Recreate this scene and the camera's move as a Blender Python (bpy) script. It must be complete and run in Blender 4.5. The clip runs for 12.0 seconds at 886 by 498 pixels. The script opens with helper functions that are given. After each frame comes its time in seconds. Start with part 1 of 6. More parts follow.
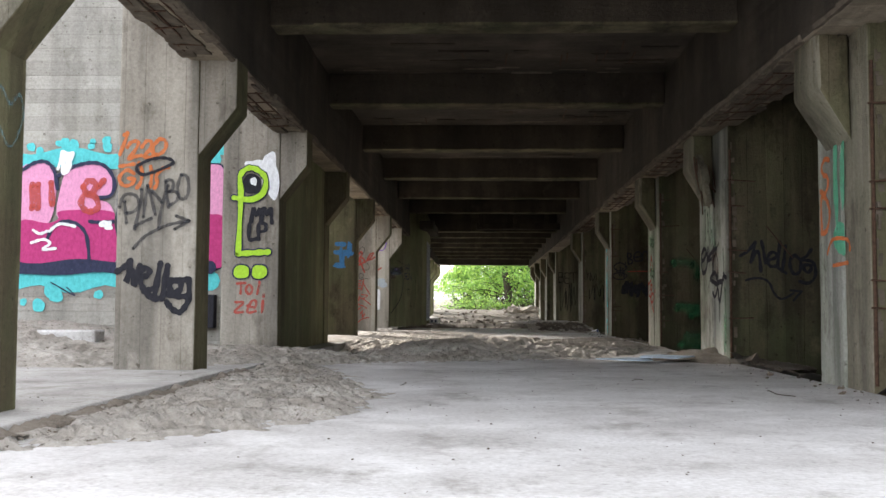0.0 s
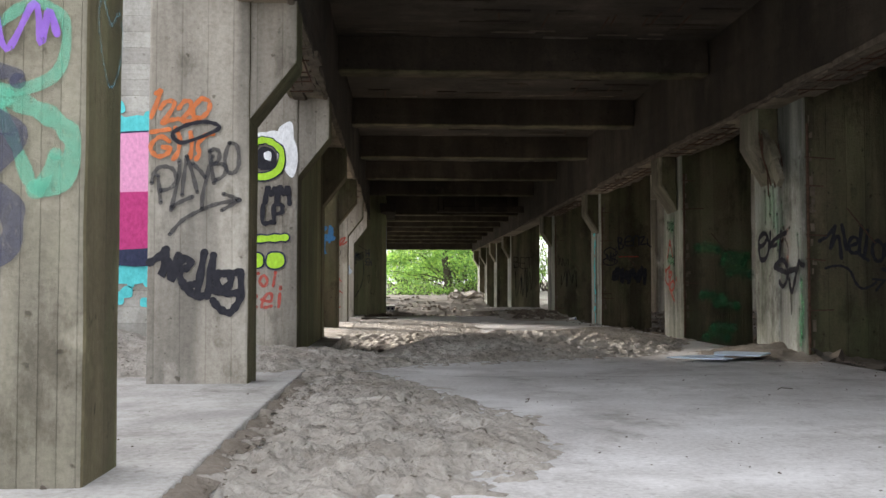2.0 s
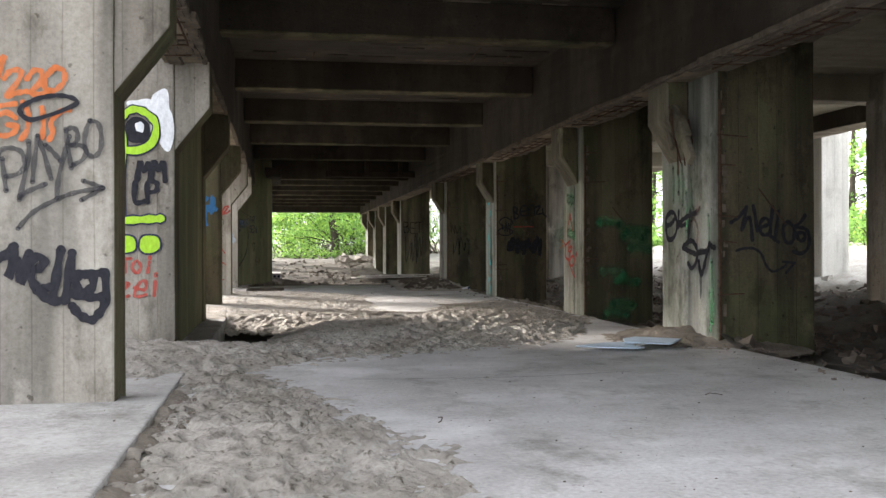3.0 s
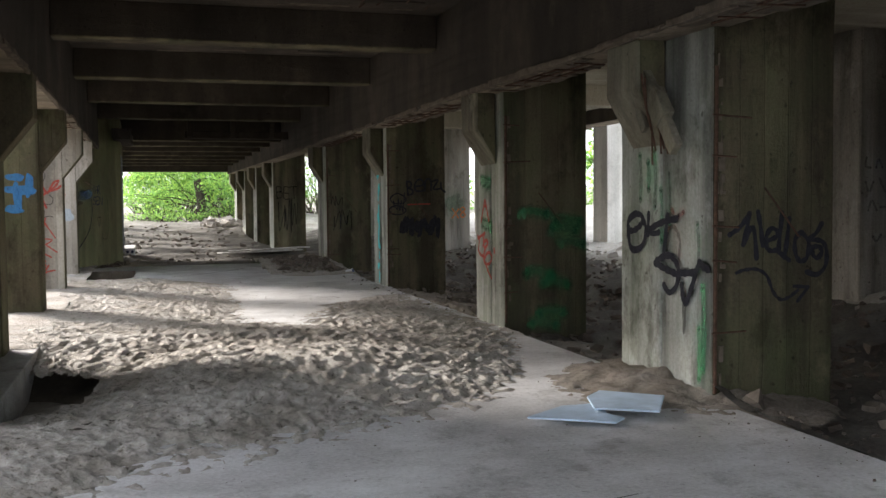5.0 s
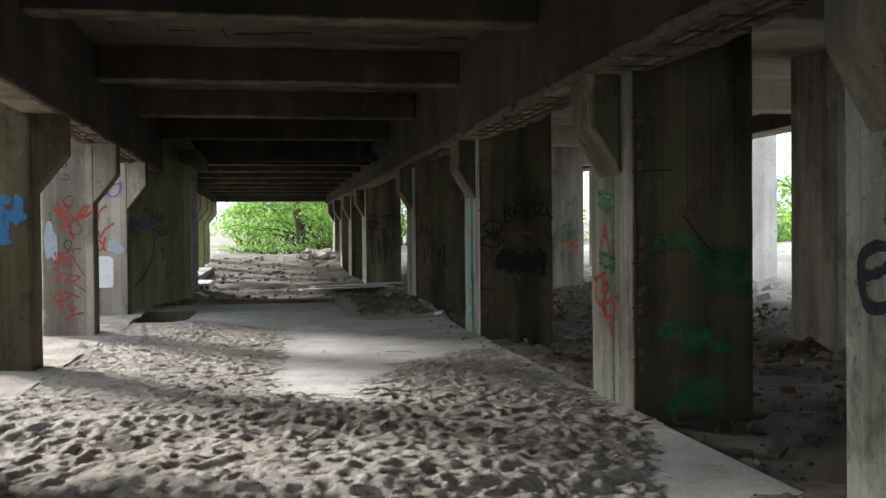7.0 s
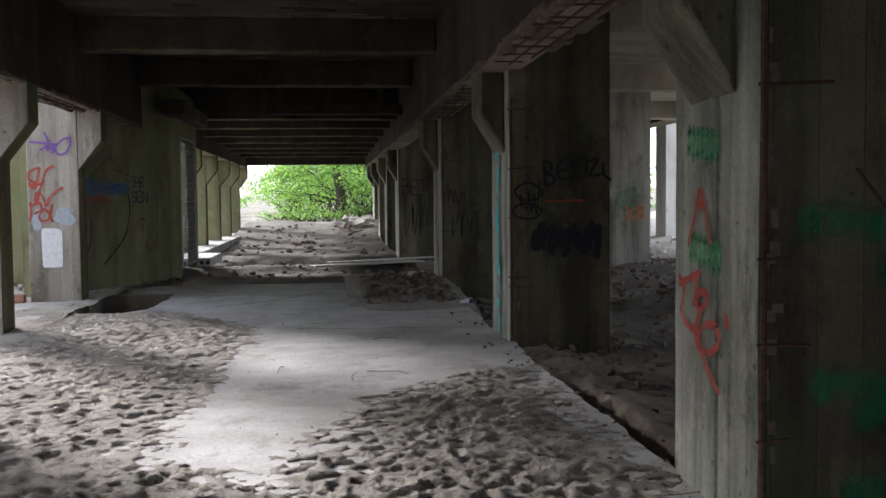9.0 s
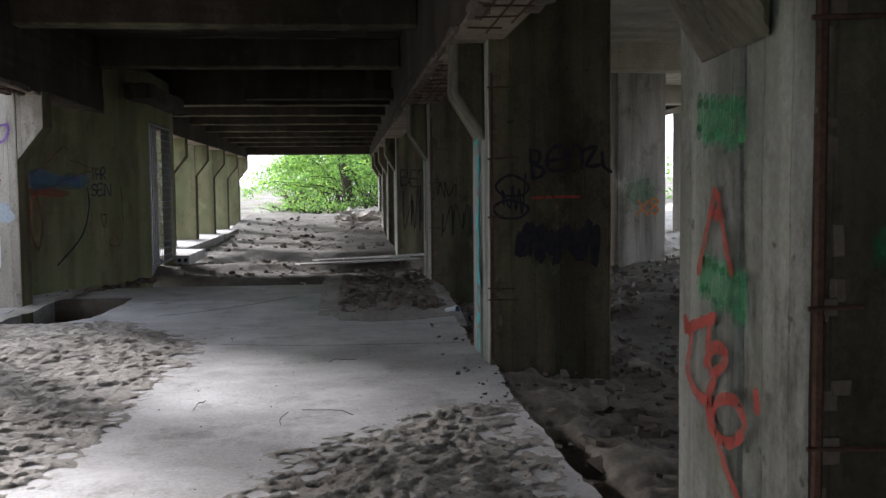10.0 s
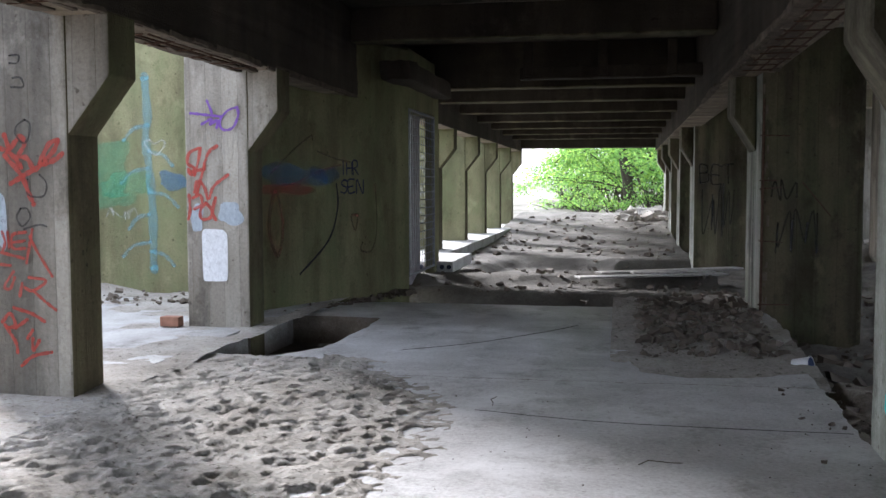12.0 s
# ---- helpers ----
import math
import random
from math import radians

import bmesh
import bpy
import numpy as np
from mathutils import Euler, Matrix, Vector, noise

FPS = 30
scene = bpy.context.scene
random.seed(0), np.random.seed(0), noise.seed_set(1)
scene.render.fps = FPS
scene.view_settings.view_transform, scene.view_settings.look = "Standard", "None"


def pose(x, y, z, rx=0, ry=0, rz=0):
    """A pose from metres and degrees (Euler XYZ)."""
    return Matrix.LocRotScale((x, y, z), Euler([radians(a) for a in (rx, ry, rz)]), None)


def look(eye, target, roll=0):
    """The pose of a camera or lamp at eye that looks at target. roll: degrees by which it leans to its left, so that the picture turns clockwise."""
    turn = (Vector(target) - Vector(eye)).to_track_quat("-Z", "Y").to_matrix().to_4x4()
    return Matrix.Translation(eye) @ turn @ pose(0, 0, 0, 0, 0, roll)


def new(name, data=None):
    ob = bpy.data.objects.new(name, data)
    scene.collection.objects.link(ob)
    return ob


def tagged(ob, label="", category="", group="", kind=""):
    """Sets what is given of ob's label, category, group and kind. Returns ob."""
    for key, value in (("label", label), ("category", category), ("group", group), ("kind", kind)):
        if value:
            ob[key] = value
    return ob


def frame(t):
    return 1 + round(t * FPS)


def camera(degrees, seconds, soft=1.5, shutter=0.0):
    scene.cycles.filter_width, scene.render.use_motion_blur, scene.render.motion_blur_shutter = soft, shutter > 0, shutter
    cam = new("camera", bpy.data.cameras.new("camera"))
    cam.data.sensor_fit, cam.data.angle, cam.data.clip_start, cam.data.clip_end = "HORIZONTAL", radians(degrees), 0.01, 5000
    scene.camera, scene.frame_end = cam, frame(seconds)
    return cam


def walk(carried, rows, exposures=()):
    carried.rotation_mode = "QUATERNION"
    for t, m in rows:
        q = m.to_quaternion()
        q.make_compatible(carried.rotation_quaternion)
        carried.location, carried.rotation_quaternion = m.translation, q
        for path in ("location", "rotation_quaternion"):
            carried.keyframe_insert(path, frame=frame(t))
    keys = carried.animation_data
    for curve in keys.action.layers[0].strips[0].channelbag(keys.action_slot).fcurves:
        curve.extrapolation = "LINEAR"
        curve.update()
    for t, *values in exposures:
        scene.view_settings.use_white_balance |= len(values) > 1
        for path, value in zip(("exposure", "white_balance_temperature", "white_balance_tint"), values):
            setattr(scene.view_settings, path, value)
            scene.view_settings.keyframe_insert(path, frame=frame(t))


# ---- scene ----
cam = camera(49.0, 12.0)
METRES, EYE, TILT, LEAN, TURN = 17.0, 0.58, 0.0, 0.0, 2.2
ROWS = [
    (0.0, 0.0, 0.0, 0.0, -0.02, 3.45, -0.32),
    (0.5, -0.0195, 0.0272, 0.0005, -0.75, 3.24, -0.22),
    (1.0, -0.0422, 0.0454, 0.0037, -1.47, 3.01, -0.19),
    (1.5, -0.0605, 0.0654, 0.0031, -3.77, 2.77, -0.04),
    (2.0, -0.0769, 0.0825, 0.0053, -5.06, 2.5, 0.02),
    (2.5, -0.0851, 0.0991, 0.0197, -6.94, 2.03, 0.05),
    (3.0, -0.0778, 0.1261, 0.0201, -11.77, 0.03, 0.23),
    (5.0, -0.051, 0.2889, 0.0506, -19.18, -2.94, 0.5),
    (5.5, -0.037, 0.331, 0.0499, -18.6, -1.69, 0.53),
    (6.0, -0.0191, 0.3746, 0.0502, -16.74, -1.19, 0.54),
    (6.5, -0.0023, 0.4199, 0.0479, -14.65, -0.96, 0.57),
    (7.0, 0.0158, 0.4638, 0.0478, -12.5, -1.01, 0.59),
    (9.0, 0.085, 0.6584, 0.0482, -8.92, -3.01, 0.61),
    (9.5, 0.1071, 0.7038, 0.0496, -8.84, -3.38, 0.62),
    (10.0, 0.1236, 0.7439, 0.0507, -7.78, -3.59, 0.62),
    (10.5, 0.1355, 0.7866, 0.051, -2.77, -3.71, 0.66),
    (11.0, 0.1352, 0.8311, 0.0514, 2.61, -3.8, 0.45),
    (11.5, 0.1284, 0.8758, 0.0535, 6.23, -3.85, 0.29),
    (12.0, 0.1138, 0.9169, 0.0528, 8.18, -3.74, 0.19),
]
EXPOSURES = [(0.0, 2.38, 7000, 14), (2.0, 2.27, 7000, 14), (3.0, 2.6, 6900, 14), (5.5, 2.5, 6700, 13), (7.0, 2.2, 6600, 11), (9.5, 2.15, 6250, 16), (11.0, 2.45, 6050, 15), (12.0, 2.6, 6000, 15)]
walk(cam, [(t, pose(0, 0, EYE, TILT, LEAN, TURN) @ pose(METRES * x, METRES * y, METRES * z, 90 + pitch, roll, yaw)) for t, x, y, z, yaw, pitch, roll in ROWS], EXPOSURES)

# ---- daylight: a bright overcast sky and a weak wide sun ----
world = bpy.data.worlds.new("sky")
scene.world = world
world.use_nodes = True
wn, wl = world.node_tree.nodes, world.node_tree.links
sky = wn.new("ShaderNodeTexSky")
sky.sky_type = "NISHITA"
sky.sun_disc = False
sky.sun_elevation, sky.sun_rotation = radians(23), radians(-43)
sky.dust_density, sky.air_density = 4.0, 1.0
grey = wn.new("ShaderNodeMixRGB")
grey.blend_type = "MIX"
grey.inputs[0].default_value = 0.7
grey.inputs[2].default_value = (8.4, 9.1, 10.1, 1)
wl.new(sky.outputs[0], grey.inputs[1])
wl.new(grey.outputs[0], wn["Background"].inputs[0])
wn["Background"].inputs[1].default_value = 0.088
sun_data = bpy.data.lights.new("sun", "SUN")
sun_data.energy, sun_data.angle, sun_data.color = 2.3, radians(14), (1.0, 0.99, 0.97)
sun = new("sun", sun_data)
sun.matrix_world = look((-20, 21.6, 12.5), (0, 0, 0))


# ---- materials ----
def material(name, rough=0.9):
    m = bpy.data.materials.new(name)
    m.use_nodes = True
    b = m.node_tree.nodes["Principled BSDF"]
    b.inputs["Roughness"].default_value = rough
    b.inputs["Specular IOR Level"].default_value = 0.25
    return m, m.node_tree.nodes, m.node_tree.links, b


def node(nodes, kind, **values):
    n = nodes.new(kind)
    for key, value in values.items():
        n.inputs[key].default_value = value
    return n


def ramp(nodes, links, source, stops):
    r = nodes.new("ShaderNodeValToRGB")
    els = r.color_ramp.elements
    while len(els) < len(stops):
        els.new(0.5)
    for e, (p, c) in zip(els, stops):
        e.position = p
        e.color = (*c, 1) if len(c) == 3 else c
    links.new(source, r.inputs[0])
    return r.outputs[0]


def mix(nodes, links, kind, fac, a, b):
    m = nodes.new("ShaderNodeMixRGB")
    m.blend_type = kind
    for i, v in enumerate((fac, a, b)):
        if hasattr(v, "is_linked"):
            links.new(v, m.inputs[i])
        else:
            m.inputs[i].default_value = v if i == 0 else (*v, 1)
    return m.outputs[0]


def noise_at(nodes, links, scale, stretch=(1, 1, 1), detail=6.0, rough=0.6):
    g = nodes.new("ShaderNodeNewGeometry")
    mp = nodes.new("ShaderNodeMapping")
    mp.inputs["Scale"].default_value = stretch
    links.new(g.outputs["Position"], mp.inputs[0])
    n = node(nodes, "ShaderNodeTexNoise", Scale=scale, Detail=detail, Roughness=rough)
    links.new(mp.outputs[0], n.inputs["Vector"])
    return n.outputs["Fac"]


def concrete(name, light, dark, boards="v", board=0.16, green=0.0, grime=0.5, bump=0.5, darkening=0.0):
    """Board-marked concrete: pale and dark patches, streaks down the face, board joints, pits."""
    m, n, l, b = material(name, 0.92)
    big = noise_at(n, l, 0.9, (1, 1, 0.5), 5)
    col = ramp(n, l, big, [(0.3, dark), (0.5, tuple((a + c) / 2 for a, c in zip(light, dark))), (0.68, light)])
    streak = noise_at(n, l, 2.2, (1.4, 1.4, 0.12), 4, 0.55)
    sm = ramp(n, l, streak, [(0.42, (1, 1, 1)), (0.62, (1 - grime * 0.75,) * 3)])
    col = mix(n, l, "MULTIPLY", 1.0, col, sm)
    fine = noise_at(n, l, 38, (1, 1, 1), 8, 0.7)
    fm = ramp(n, l, fine, [(0.3, (0.72, 0.71, 0.69)), (0.6, (1.08, 1.08, 1.08))])
    col = mix(n, l, "MULTIPLY", 0.8, col, fm)
    pale = noise_at(n, l, 2.3, (1, 1, 0.7), 7, 0.7)
    pm = ramp(n, l, pale, [(0.58, (0, 0, 0)), (0.72, (0.5, 0.5, 0.5))])
    col = mix(n, l, "MIX", pm, col, tuple(min(0.62, c * 1.35) for c in light))
    if darkening:
        # near-black patches scattered at random
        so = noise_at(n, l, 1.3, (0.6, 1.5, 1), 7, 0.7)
        sf = ramp(n, l, so, [(0.38, (darkening,) * 3), (0.62, (0, 0, 0))])
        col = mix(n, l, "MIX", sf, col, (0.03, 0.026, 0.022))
    if green:
        gn = noise_at(n, l, 1.7, (1, 1, 0.6), 6, 0.7)
        gf = ramp(n, l, gn, [(0.45, (0, 0, 0)), (0.7, (green,) * 3)])
        col = mix(n, l, "MIX", gf, col, (0.13, 0.17, 0.075))
    # board joints: every board has its own tone and a thin raised fin between
    g = n.new("ShaderNodeNewGeometry")
    sx = n.new("ShaderNodeSeparateXYZ")
    l.new(g.outputs["Position"], sx.inputs[0])
    height = fine
    if boards:
        at = sx.outputs[2]
        if boards == "v":
            add = n.new("ShaderNodeMath")
            add.operation = "ADD"
            l.new(sx.outputs[0], add.inputs[0])
            l.new(sx.outputs[1], add.inputs[1])
            at = add.outputs[0]
        elif boards == "y":
            at = sx.outputs[1]
        div = n.new("ShaderNodeMath")
        div.operation = "DIVIDE"
        l.new(at, div.inputs[0])
        div.inputs[1].default_value = board
        fl = n.new("ShaderNodeMath")
        fl.operation = "FLOOR"
        l.new(div.outputs[0], fl.inputs[0])
        wn_ = n.new("ShaderNodeTexWhiteNoise")
        wn_.noise_dimensions = "1D"
        l.new(fl.outputs[0], wn_.inputs["W"])
        tone = ramp(n, l, wn_.outputs["Value"], [(0.0, (0.8, 0.79, 0.77)), (1.0, (1.08, 1.08, 1.06))])
        col = mix(n, l, "MULTIPLY", 0.8, col, tone)
        fr = n.new("ShaderNodeMath")
        fr.operation = "FRACT"
        l.new(div.outputs[0], fr.inputs[0])
        line = ramp(n, l, fr.outputs[0], [(0.0, (0.5, 0.48, 0.45)), (0.035, (1, 1, 1)), (0.97, (1, 1, 1)), (1.0, (0.6, 0.58, 0.55))])
        col = mix(n, l, "MULTIPLY", 0.5, col, line)
        grain = noise_at(n, l, 6, (0.12, 0.12, 6) if boards == "h" else (4, 4, 0.25) if boards == "v" else (0.3, 6, 6), 4, 0.5)
        height = mix(n, l, "MULTIPLY", 0.8, mix(n, l, "MIX", 0.5, fine, grain), line)
        height = mix(n, l, "ADD", 0.35, height, tone)
    # blowholes and small knocks
    pit = noise_at(n, l, 17, (1, 1, 1), 3, 0.5)
    col = mix(n, l, "MULTIPLY", 0.8, col, ramp(n, l, pit, [(0.26, (0.35, 0.33, 0.3)), (0.33, (1, 1, 1))]))
    blot_ = noise_at(n, l, 3.1, (1, 1, 0.55), 8, 0.72)
    col = mix(n, l, "MULTIPLY", grime, col, ramp(n, l, blot_, [(0.36, (0.45, 0.43, 0.4)), (0.47, (1, 1, 1))]))
    bp = node(n, "ShaderNodeBump", Strength=bump, Distance=0.02)
    l.new(height, bp.inputs["Height"])
    l.new(bp.outputs[0], b.inputs["Normal"])
    l.new(col, b.inputs["Base Color"])
    return m


def ground_mat(name, stops, scale, rough=0.95, bump=0.5, dist=0.02, fine=60, scuff=None, speck=0.0):
    m, n, l, b = material(name, rough)
    a = noise_at(n, l, scale, (1, 1, 1), 8, 0.62)
    col = ramp(n, l, a, stops)
    f = noise_at(n, l, fine, (1, 1, 1), 6, 0.7)
    fm = ramp(n, l, f, [(0.3, (0.7, 0.69, 0.67)), (0.65, (1.12, 1.12, 1.12))])
    col = mix(n, l, "MULTIPLY", 0.9, col, fm)
    if scuff:
        s = noise_at(n, l, 0.75, (1, 1.3, 1), 9, 0.72)
        col = mix(n, l, "MIX", ramp(n, l, s, [(0.5, (0, 0, 0)), (0.64, (0.5, 0.5, 0.5))]), col, scuff)
        d = noise_at(n, l, 1.9, (1, 0.7, 1), 9, 0.75)
        col = mix(n, l, "MULTIPLY", 0.8, col, ramp(n, l, d, [(0.36, (0.55, 0.53, 0.5)), (0.47, (1, 1, 1))]))
    if speck:
        s = noise_at(n, l, 21, (1, 1, 1), 3, 0.55)
        col = mix(n, l, "MULTIPLY", speck, col, ramp(n, l, s, [(0.3, (0.25, 0.22, 0.18)), (0.4, (1, 1, 1))]))
    l.new(col, b.inputs["Base Color"])
    bp = node(n, "ShaderNodeBump", Strength=bump, Distance=dist)
    l.new(f, bp.inputs["Height"])
    l.new(bp.outputs[0], b.inputs["Normal"])
    return m


def paint(name, colour, cover=0.9, rough=0.55):
    """Spray paint, thin in places, so that the concrete's grain shows in it."""
    m, n, l, b = material(name, 0.85)
    b.inputs["Specular IOR Level"].default_value = 0.1
    f = noise_at(n, l, 30, (1, 1, 0.6), 6, 0.7)
    fm = ramp(n, l, f, [(0.3, tuple(c * 0.75 for c in colour)), (0.7, tuple(min(0.9, c * 1.12 + 0.01) for c in colour))])
    l.new(fm, b.inputs["Base Color"])
    holes = noise_at(n, l, 55, (1, 1, 0.5), 6, 0.75)
    hm = ramp(n, l, holes, [(0.5 - 0.28 * cover, (0.25,) * 3), (0.56 - 0.2 * cover, (1, 1, 1))])
    if cover < 0.85:
        l.new(mix(n, l, "MULTIPLY", 1.0, hm, (cover, cover, cover)), b.inputs["Alpha"])
    else:
        l.new(hm, b.inputs["Alpha"])
    return m


def plain(name, colour, rough=0.8, metal=0.0, vary=0.25, scale=12):
    m, n, l, b = material(name, rough)
    f = noise_at(n, l, scale, (1, 1, 1), 6, 0.65)
    l.new(ramp(n, l, f, [(0.3, tuple(c * (1 - vary) for c in colour)), (0.7, tuple(min(0.95, c * (1 + vary)) for c in colour))]), b.inputs["Base Color"])
    b.inputs["Metallic"].default_value = metal
    bp = node(n, "ShaderNodeBump", Strength=0.3, Distance=0.01)
    l.new(f, bp.inputs["Height"])
    l.new(bp.outputs[0], b.inputs["Normal"])
    return m


COLUMN = concrete("column_concrete", (0.42, 0.395, 0.35), (0.235, 0.212, 0.178), "v", 0.17, 0.0, 0.65, 0.6)
UNDER = concrete("floor_lit_concrete", (0.37, 0.315, 0.25), (0.2, 0.165, 0.125), "y", 0.5, 0.0, 0.4, 0.8)
SIDE = concrete("shaded_olive_concrete", (0.17, 0.145, 0.088), (0.075, 0.063, 0.036), "v", 0.13, 0.35, 0.5, 0.7)
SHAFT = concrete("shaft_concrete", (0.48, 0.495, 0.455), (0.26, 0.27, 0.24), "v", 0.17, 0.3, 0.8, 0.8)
CORBEL = concrete("weathered_corbel_concrete", (0.30, 0.28, 0.225), (0.13, 0.115, 0.085), "v", 0.06, 0.15, 0.7, 0.9)
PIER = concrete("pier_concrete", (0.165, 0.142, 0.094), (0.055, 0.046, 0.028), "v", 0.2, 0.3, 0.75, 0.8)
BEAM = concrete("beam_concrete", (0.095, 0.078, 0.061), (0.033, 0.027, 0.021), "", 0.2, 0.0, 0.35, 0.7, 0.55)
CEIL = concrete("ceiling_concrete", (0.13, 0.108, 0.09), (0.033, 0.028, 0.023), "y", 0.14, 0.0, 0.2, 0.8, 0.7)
AISLE = concrete("aisle_ceiling_concrete", (0.52, 0.48, 0.39), (0.36, 0.325, 0.25), "y", 0.14, 0.0, 0.2, 0.7)
DAYLIT = concrete("daylit_concrete", (0.72, 0.71, 0.67), (0.5, 0.485, 0.43), "v", 0.17, 0.0, 0.3, 0.5)
WALL = concrete("yard_wall_concrete", (0.40, 0.39, 0.365), (0.28, 0.268, 0.243), "h", 0.17, 0.1, 0.35, 0.8)
GREENWALL = concrete("green_wall_concrete", (0.24, 0.228, 0.128), (0.115, 0.108, 0.056), "", 0.2, 0.5, 0.4, 0.5)
FLOOR = ground_mat("floor_concrete", [(0.3, (0.35, 0.34, 0.328)), (0.46, (0.45, 0.442, 0.43)), (0.58, (0.52, 0.514, 0.505)), (0.72, (0.62, 0.617, 0.61))], 1.3, 0.5, 0.35, 0.008, 38, (0.74, 0.735, 0.72), 0.35)
PLATFORM = ground_mat("platform_concrete", [(0.3, (0.27, 0.26, 0.245)), (0.5, (0.35, 0.34, 0.32)), (0.7, (0.44, 0.43, 0.41))], 1.5, 0.8, 0.35, 0.008, 40, (0.48, 0.47, 0.45), 0.3)
DRIFT = ground_mat("brown_dirt", [(0.3, (0.15, 0.125, 0.1)), (0.55, (0.23, 0.2, 0.165)), (0.75, (0.34, 0.31, 0.27))], 2.4, 0.98, 0.9, 0.02, 40)
BANK = ground_mat("trodden_earth", [(0.3, (0.13, 0.118, 0.095)), (0.55, (0.21, 0.195, 0.165)), (0.75, (0.32, 0.305, 0.27))], 0.9, 0.98, 0.9, 0.04, 18)
OUTEARTH = ground_mat("pale_earth", [(0.3, (0.3, 0.28, 0.24)), (0.55, (0.43, 0.405, 0.36)), (0.75, (0.55, 0.53, 0.48))], 0.7, 0.98, 0.9, 0.03, 22)
SAND = ground_mat("sand", [(0.32, (0.24, 0.214, 0.18)), (0.5, (0.355, 0.328, 0.29)), (0.7, (0.46, 0.432, 0.39))], 1.6, 0.98, 1.0, 0.03, 32, None, 0.85)
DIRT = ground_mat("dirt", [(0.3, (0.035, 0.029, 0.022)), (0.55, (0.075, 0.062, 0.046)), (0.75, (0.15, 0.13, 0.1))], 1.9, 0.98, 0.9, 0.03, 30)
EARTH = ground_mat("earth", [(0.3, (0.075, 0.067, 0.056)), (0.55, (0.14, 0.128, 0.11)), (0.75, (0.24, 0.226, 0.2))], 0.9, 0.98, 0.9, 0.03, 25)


# ---- building helpers ----
def mesh_of(bm, name, mat, smooth=False):
    me = bpy.data.meshes.new(name)
    bm.to_mesh(me)
    bm.free()
    me.materials.append(mat)
    if smooth:
        me.polygons.foreach_set("use_smooth", [True] * len(me.polygons))
    return me


def part(name, bm, mat, parent=None, label="", smooth=False):
    ob = new(name, mesh_of(bm, name, mat, smooth))
    if parent:
        ob.parent = parent
    if label:
        ob["label"] = label
    return ob


def thing(name, x, y, z=0.0, label="", category="", group="", kind=""):
    e = new(name)
    e.empty_display_size = 0.2
    e.location = (x, y, z)
    return tagged(e, label, category, group, kind)


def box(bm, x0, x1, y0, y1, z0, z1, bevel=0.0, cuts=0, rough=0.0, seed=0.0):
    """A block; with cuts and rough its faces and edges wander like worn concrete."""
    d = bmesh.ops.create_cube(bm, size=1.0)
    vs = d["verts"]
    bmesh.ops.transform(bm, verts=vs, matrix=Matrix.LocRotScale(((x0 + x1) / 2, (y0 + y1) / 2, (z0 + z1) / 2), None, (x1 - x0, y1 - y0, z1 - z0)))
    edges = list({e for v in vs for e in v.link_edges})
    if bevel:
        r = bmesh.ops.bevel(bm, geom=edges, offset=bevel, segments=2, affect="EDGES", profile=0.5)
        vs = list({v for f in r["faces"] for v in f.verts} | {v for v in vs if v.is_valid})
        edges = list({e for v in vs for e in v.link_edges})
    if cuts:
        long = [e for e in edges if e.calc_length() > 0.3]
        r = bmesh.ops.subdivide_edges(bm, edges=long, cuts=cuts, use_grid_fill=True)
        vs = list({v for e in edges if e.is_valid for v in e.verts} | {g for g in r["geom"] if isinstance(g, bmesh.types.BMVert)} | {v for v in vs if v.is_valid})
    if rough:
        for v in vs:
            p = v.co * 3.1 + Vector((seed, seed * 1.7, 0))
            q = v.co * 11 + Vector((seed, 3, seed))
            v.co += Vector((noise.noise(p), noise.noise(p + Vector((9, 2, 5))), 0.4 * noise.noise(p + Vector((3, 7, 1))))) * rough
            v.co += noise.noise_vector(q) * rough * 0.5
    return vs


def prism(bm, outline, axis, a, b, bevel=0.0):
    """An outline of (u, z) drawn along x ('x') or y ('y') from a to b; u is the other level axis."""
    put = (lambda u, z, s: (u, s, z)) if axis == "y" else (lambda u, z, s: (s, u, z))
    v0 = [bm.verts.new(put(u, z, a)) for u, z in outline]
    v1 = [bm.verts.new(put(u, z, b)) for u, z in outline]
    fs = [bm.faces.new(v0), bm.faces.new(v1[::-1])]
    for i in range(len(outline)):
        j = (i + 1) % len(outline)
        fs.append(bm.faces.new((v0[j], v0[i], v1[i], v1[j])))
    bmesh.ops.recalc_face_normals(bm, faces=fs)
    if bevel:
        bmesh.ops.bevel(bm, geom=list({e for f in fs for e in f.edges}), offset=bevel, segments=2, affect="EDGES", profile=0.5)


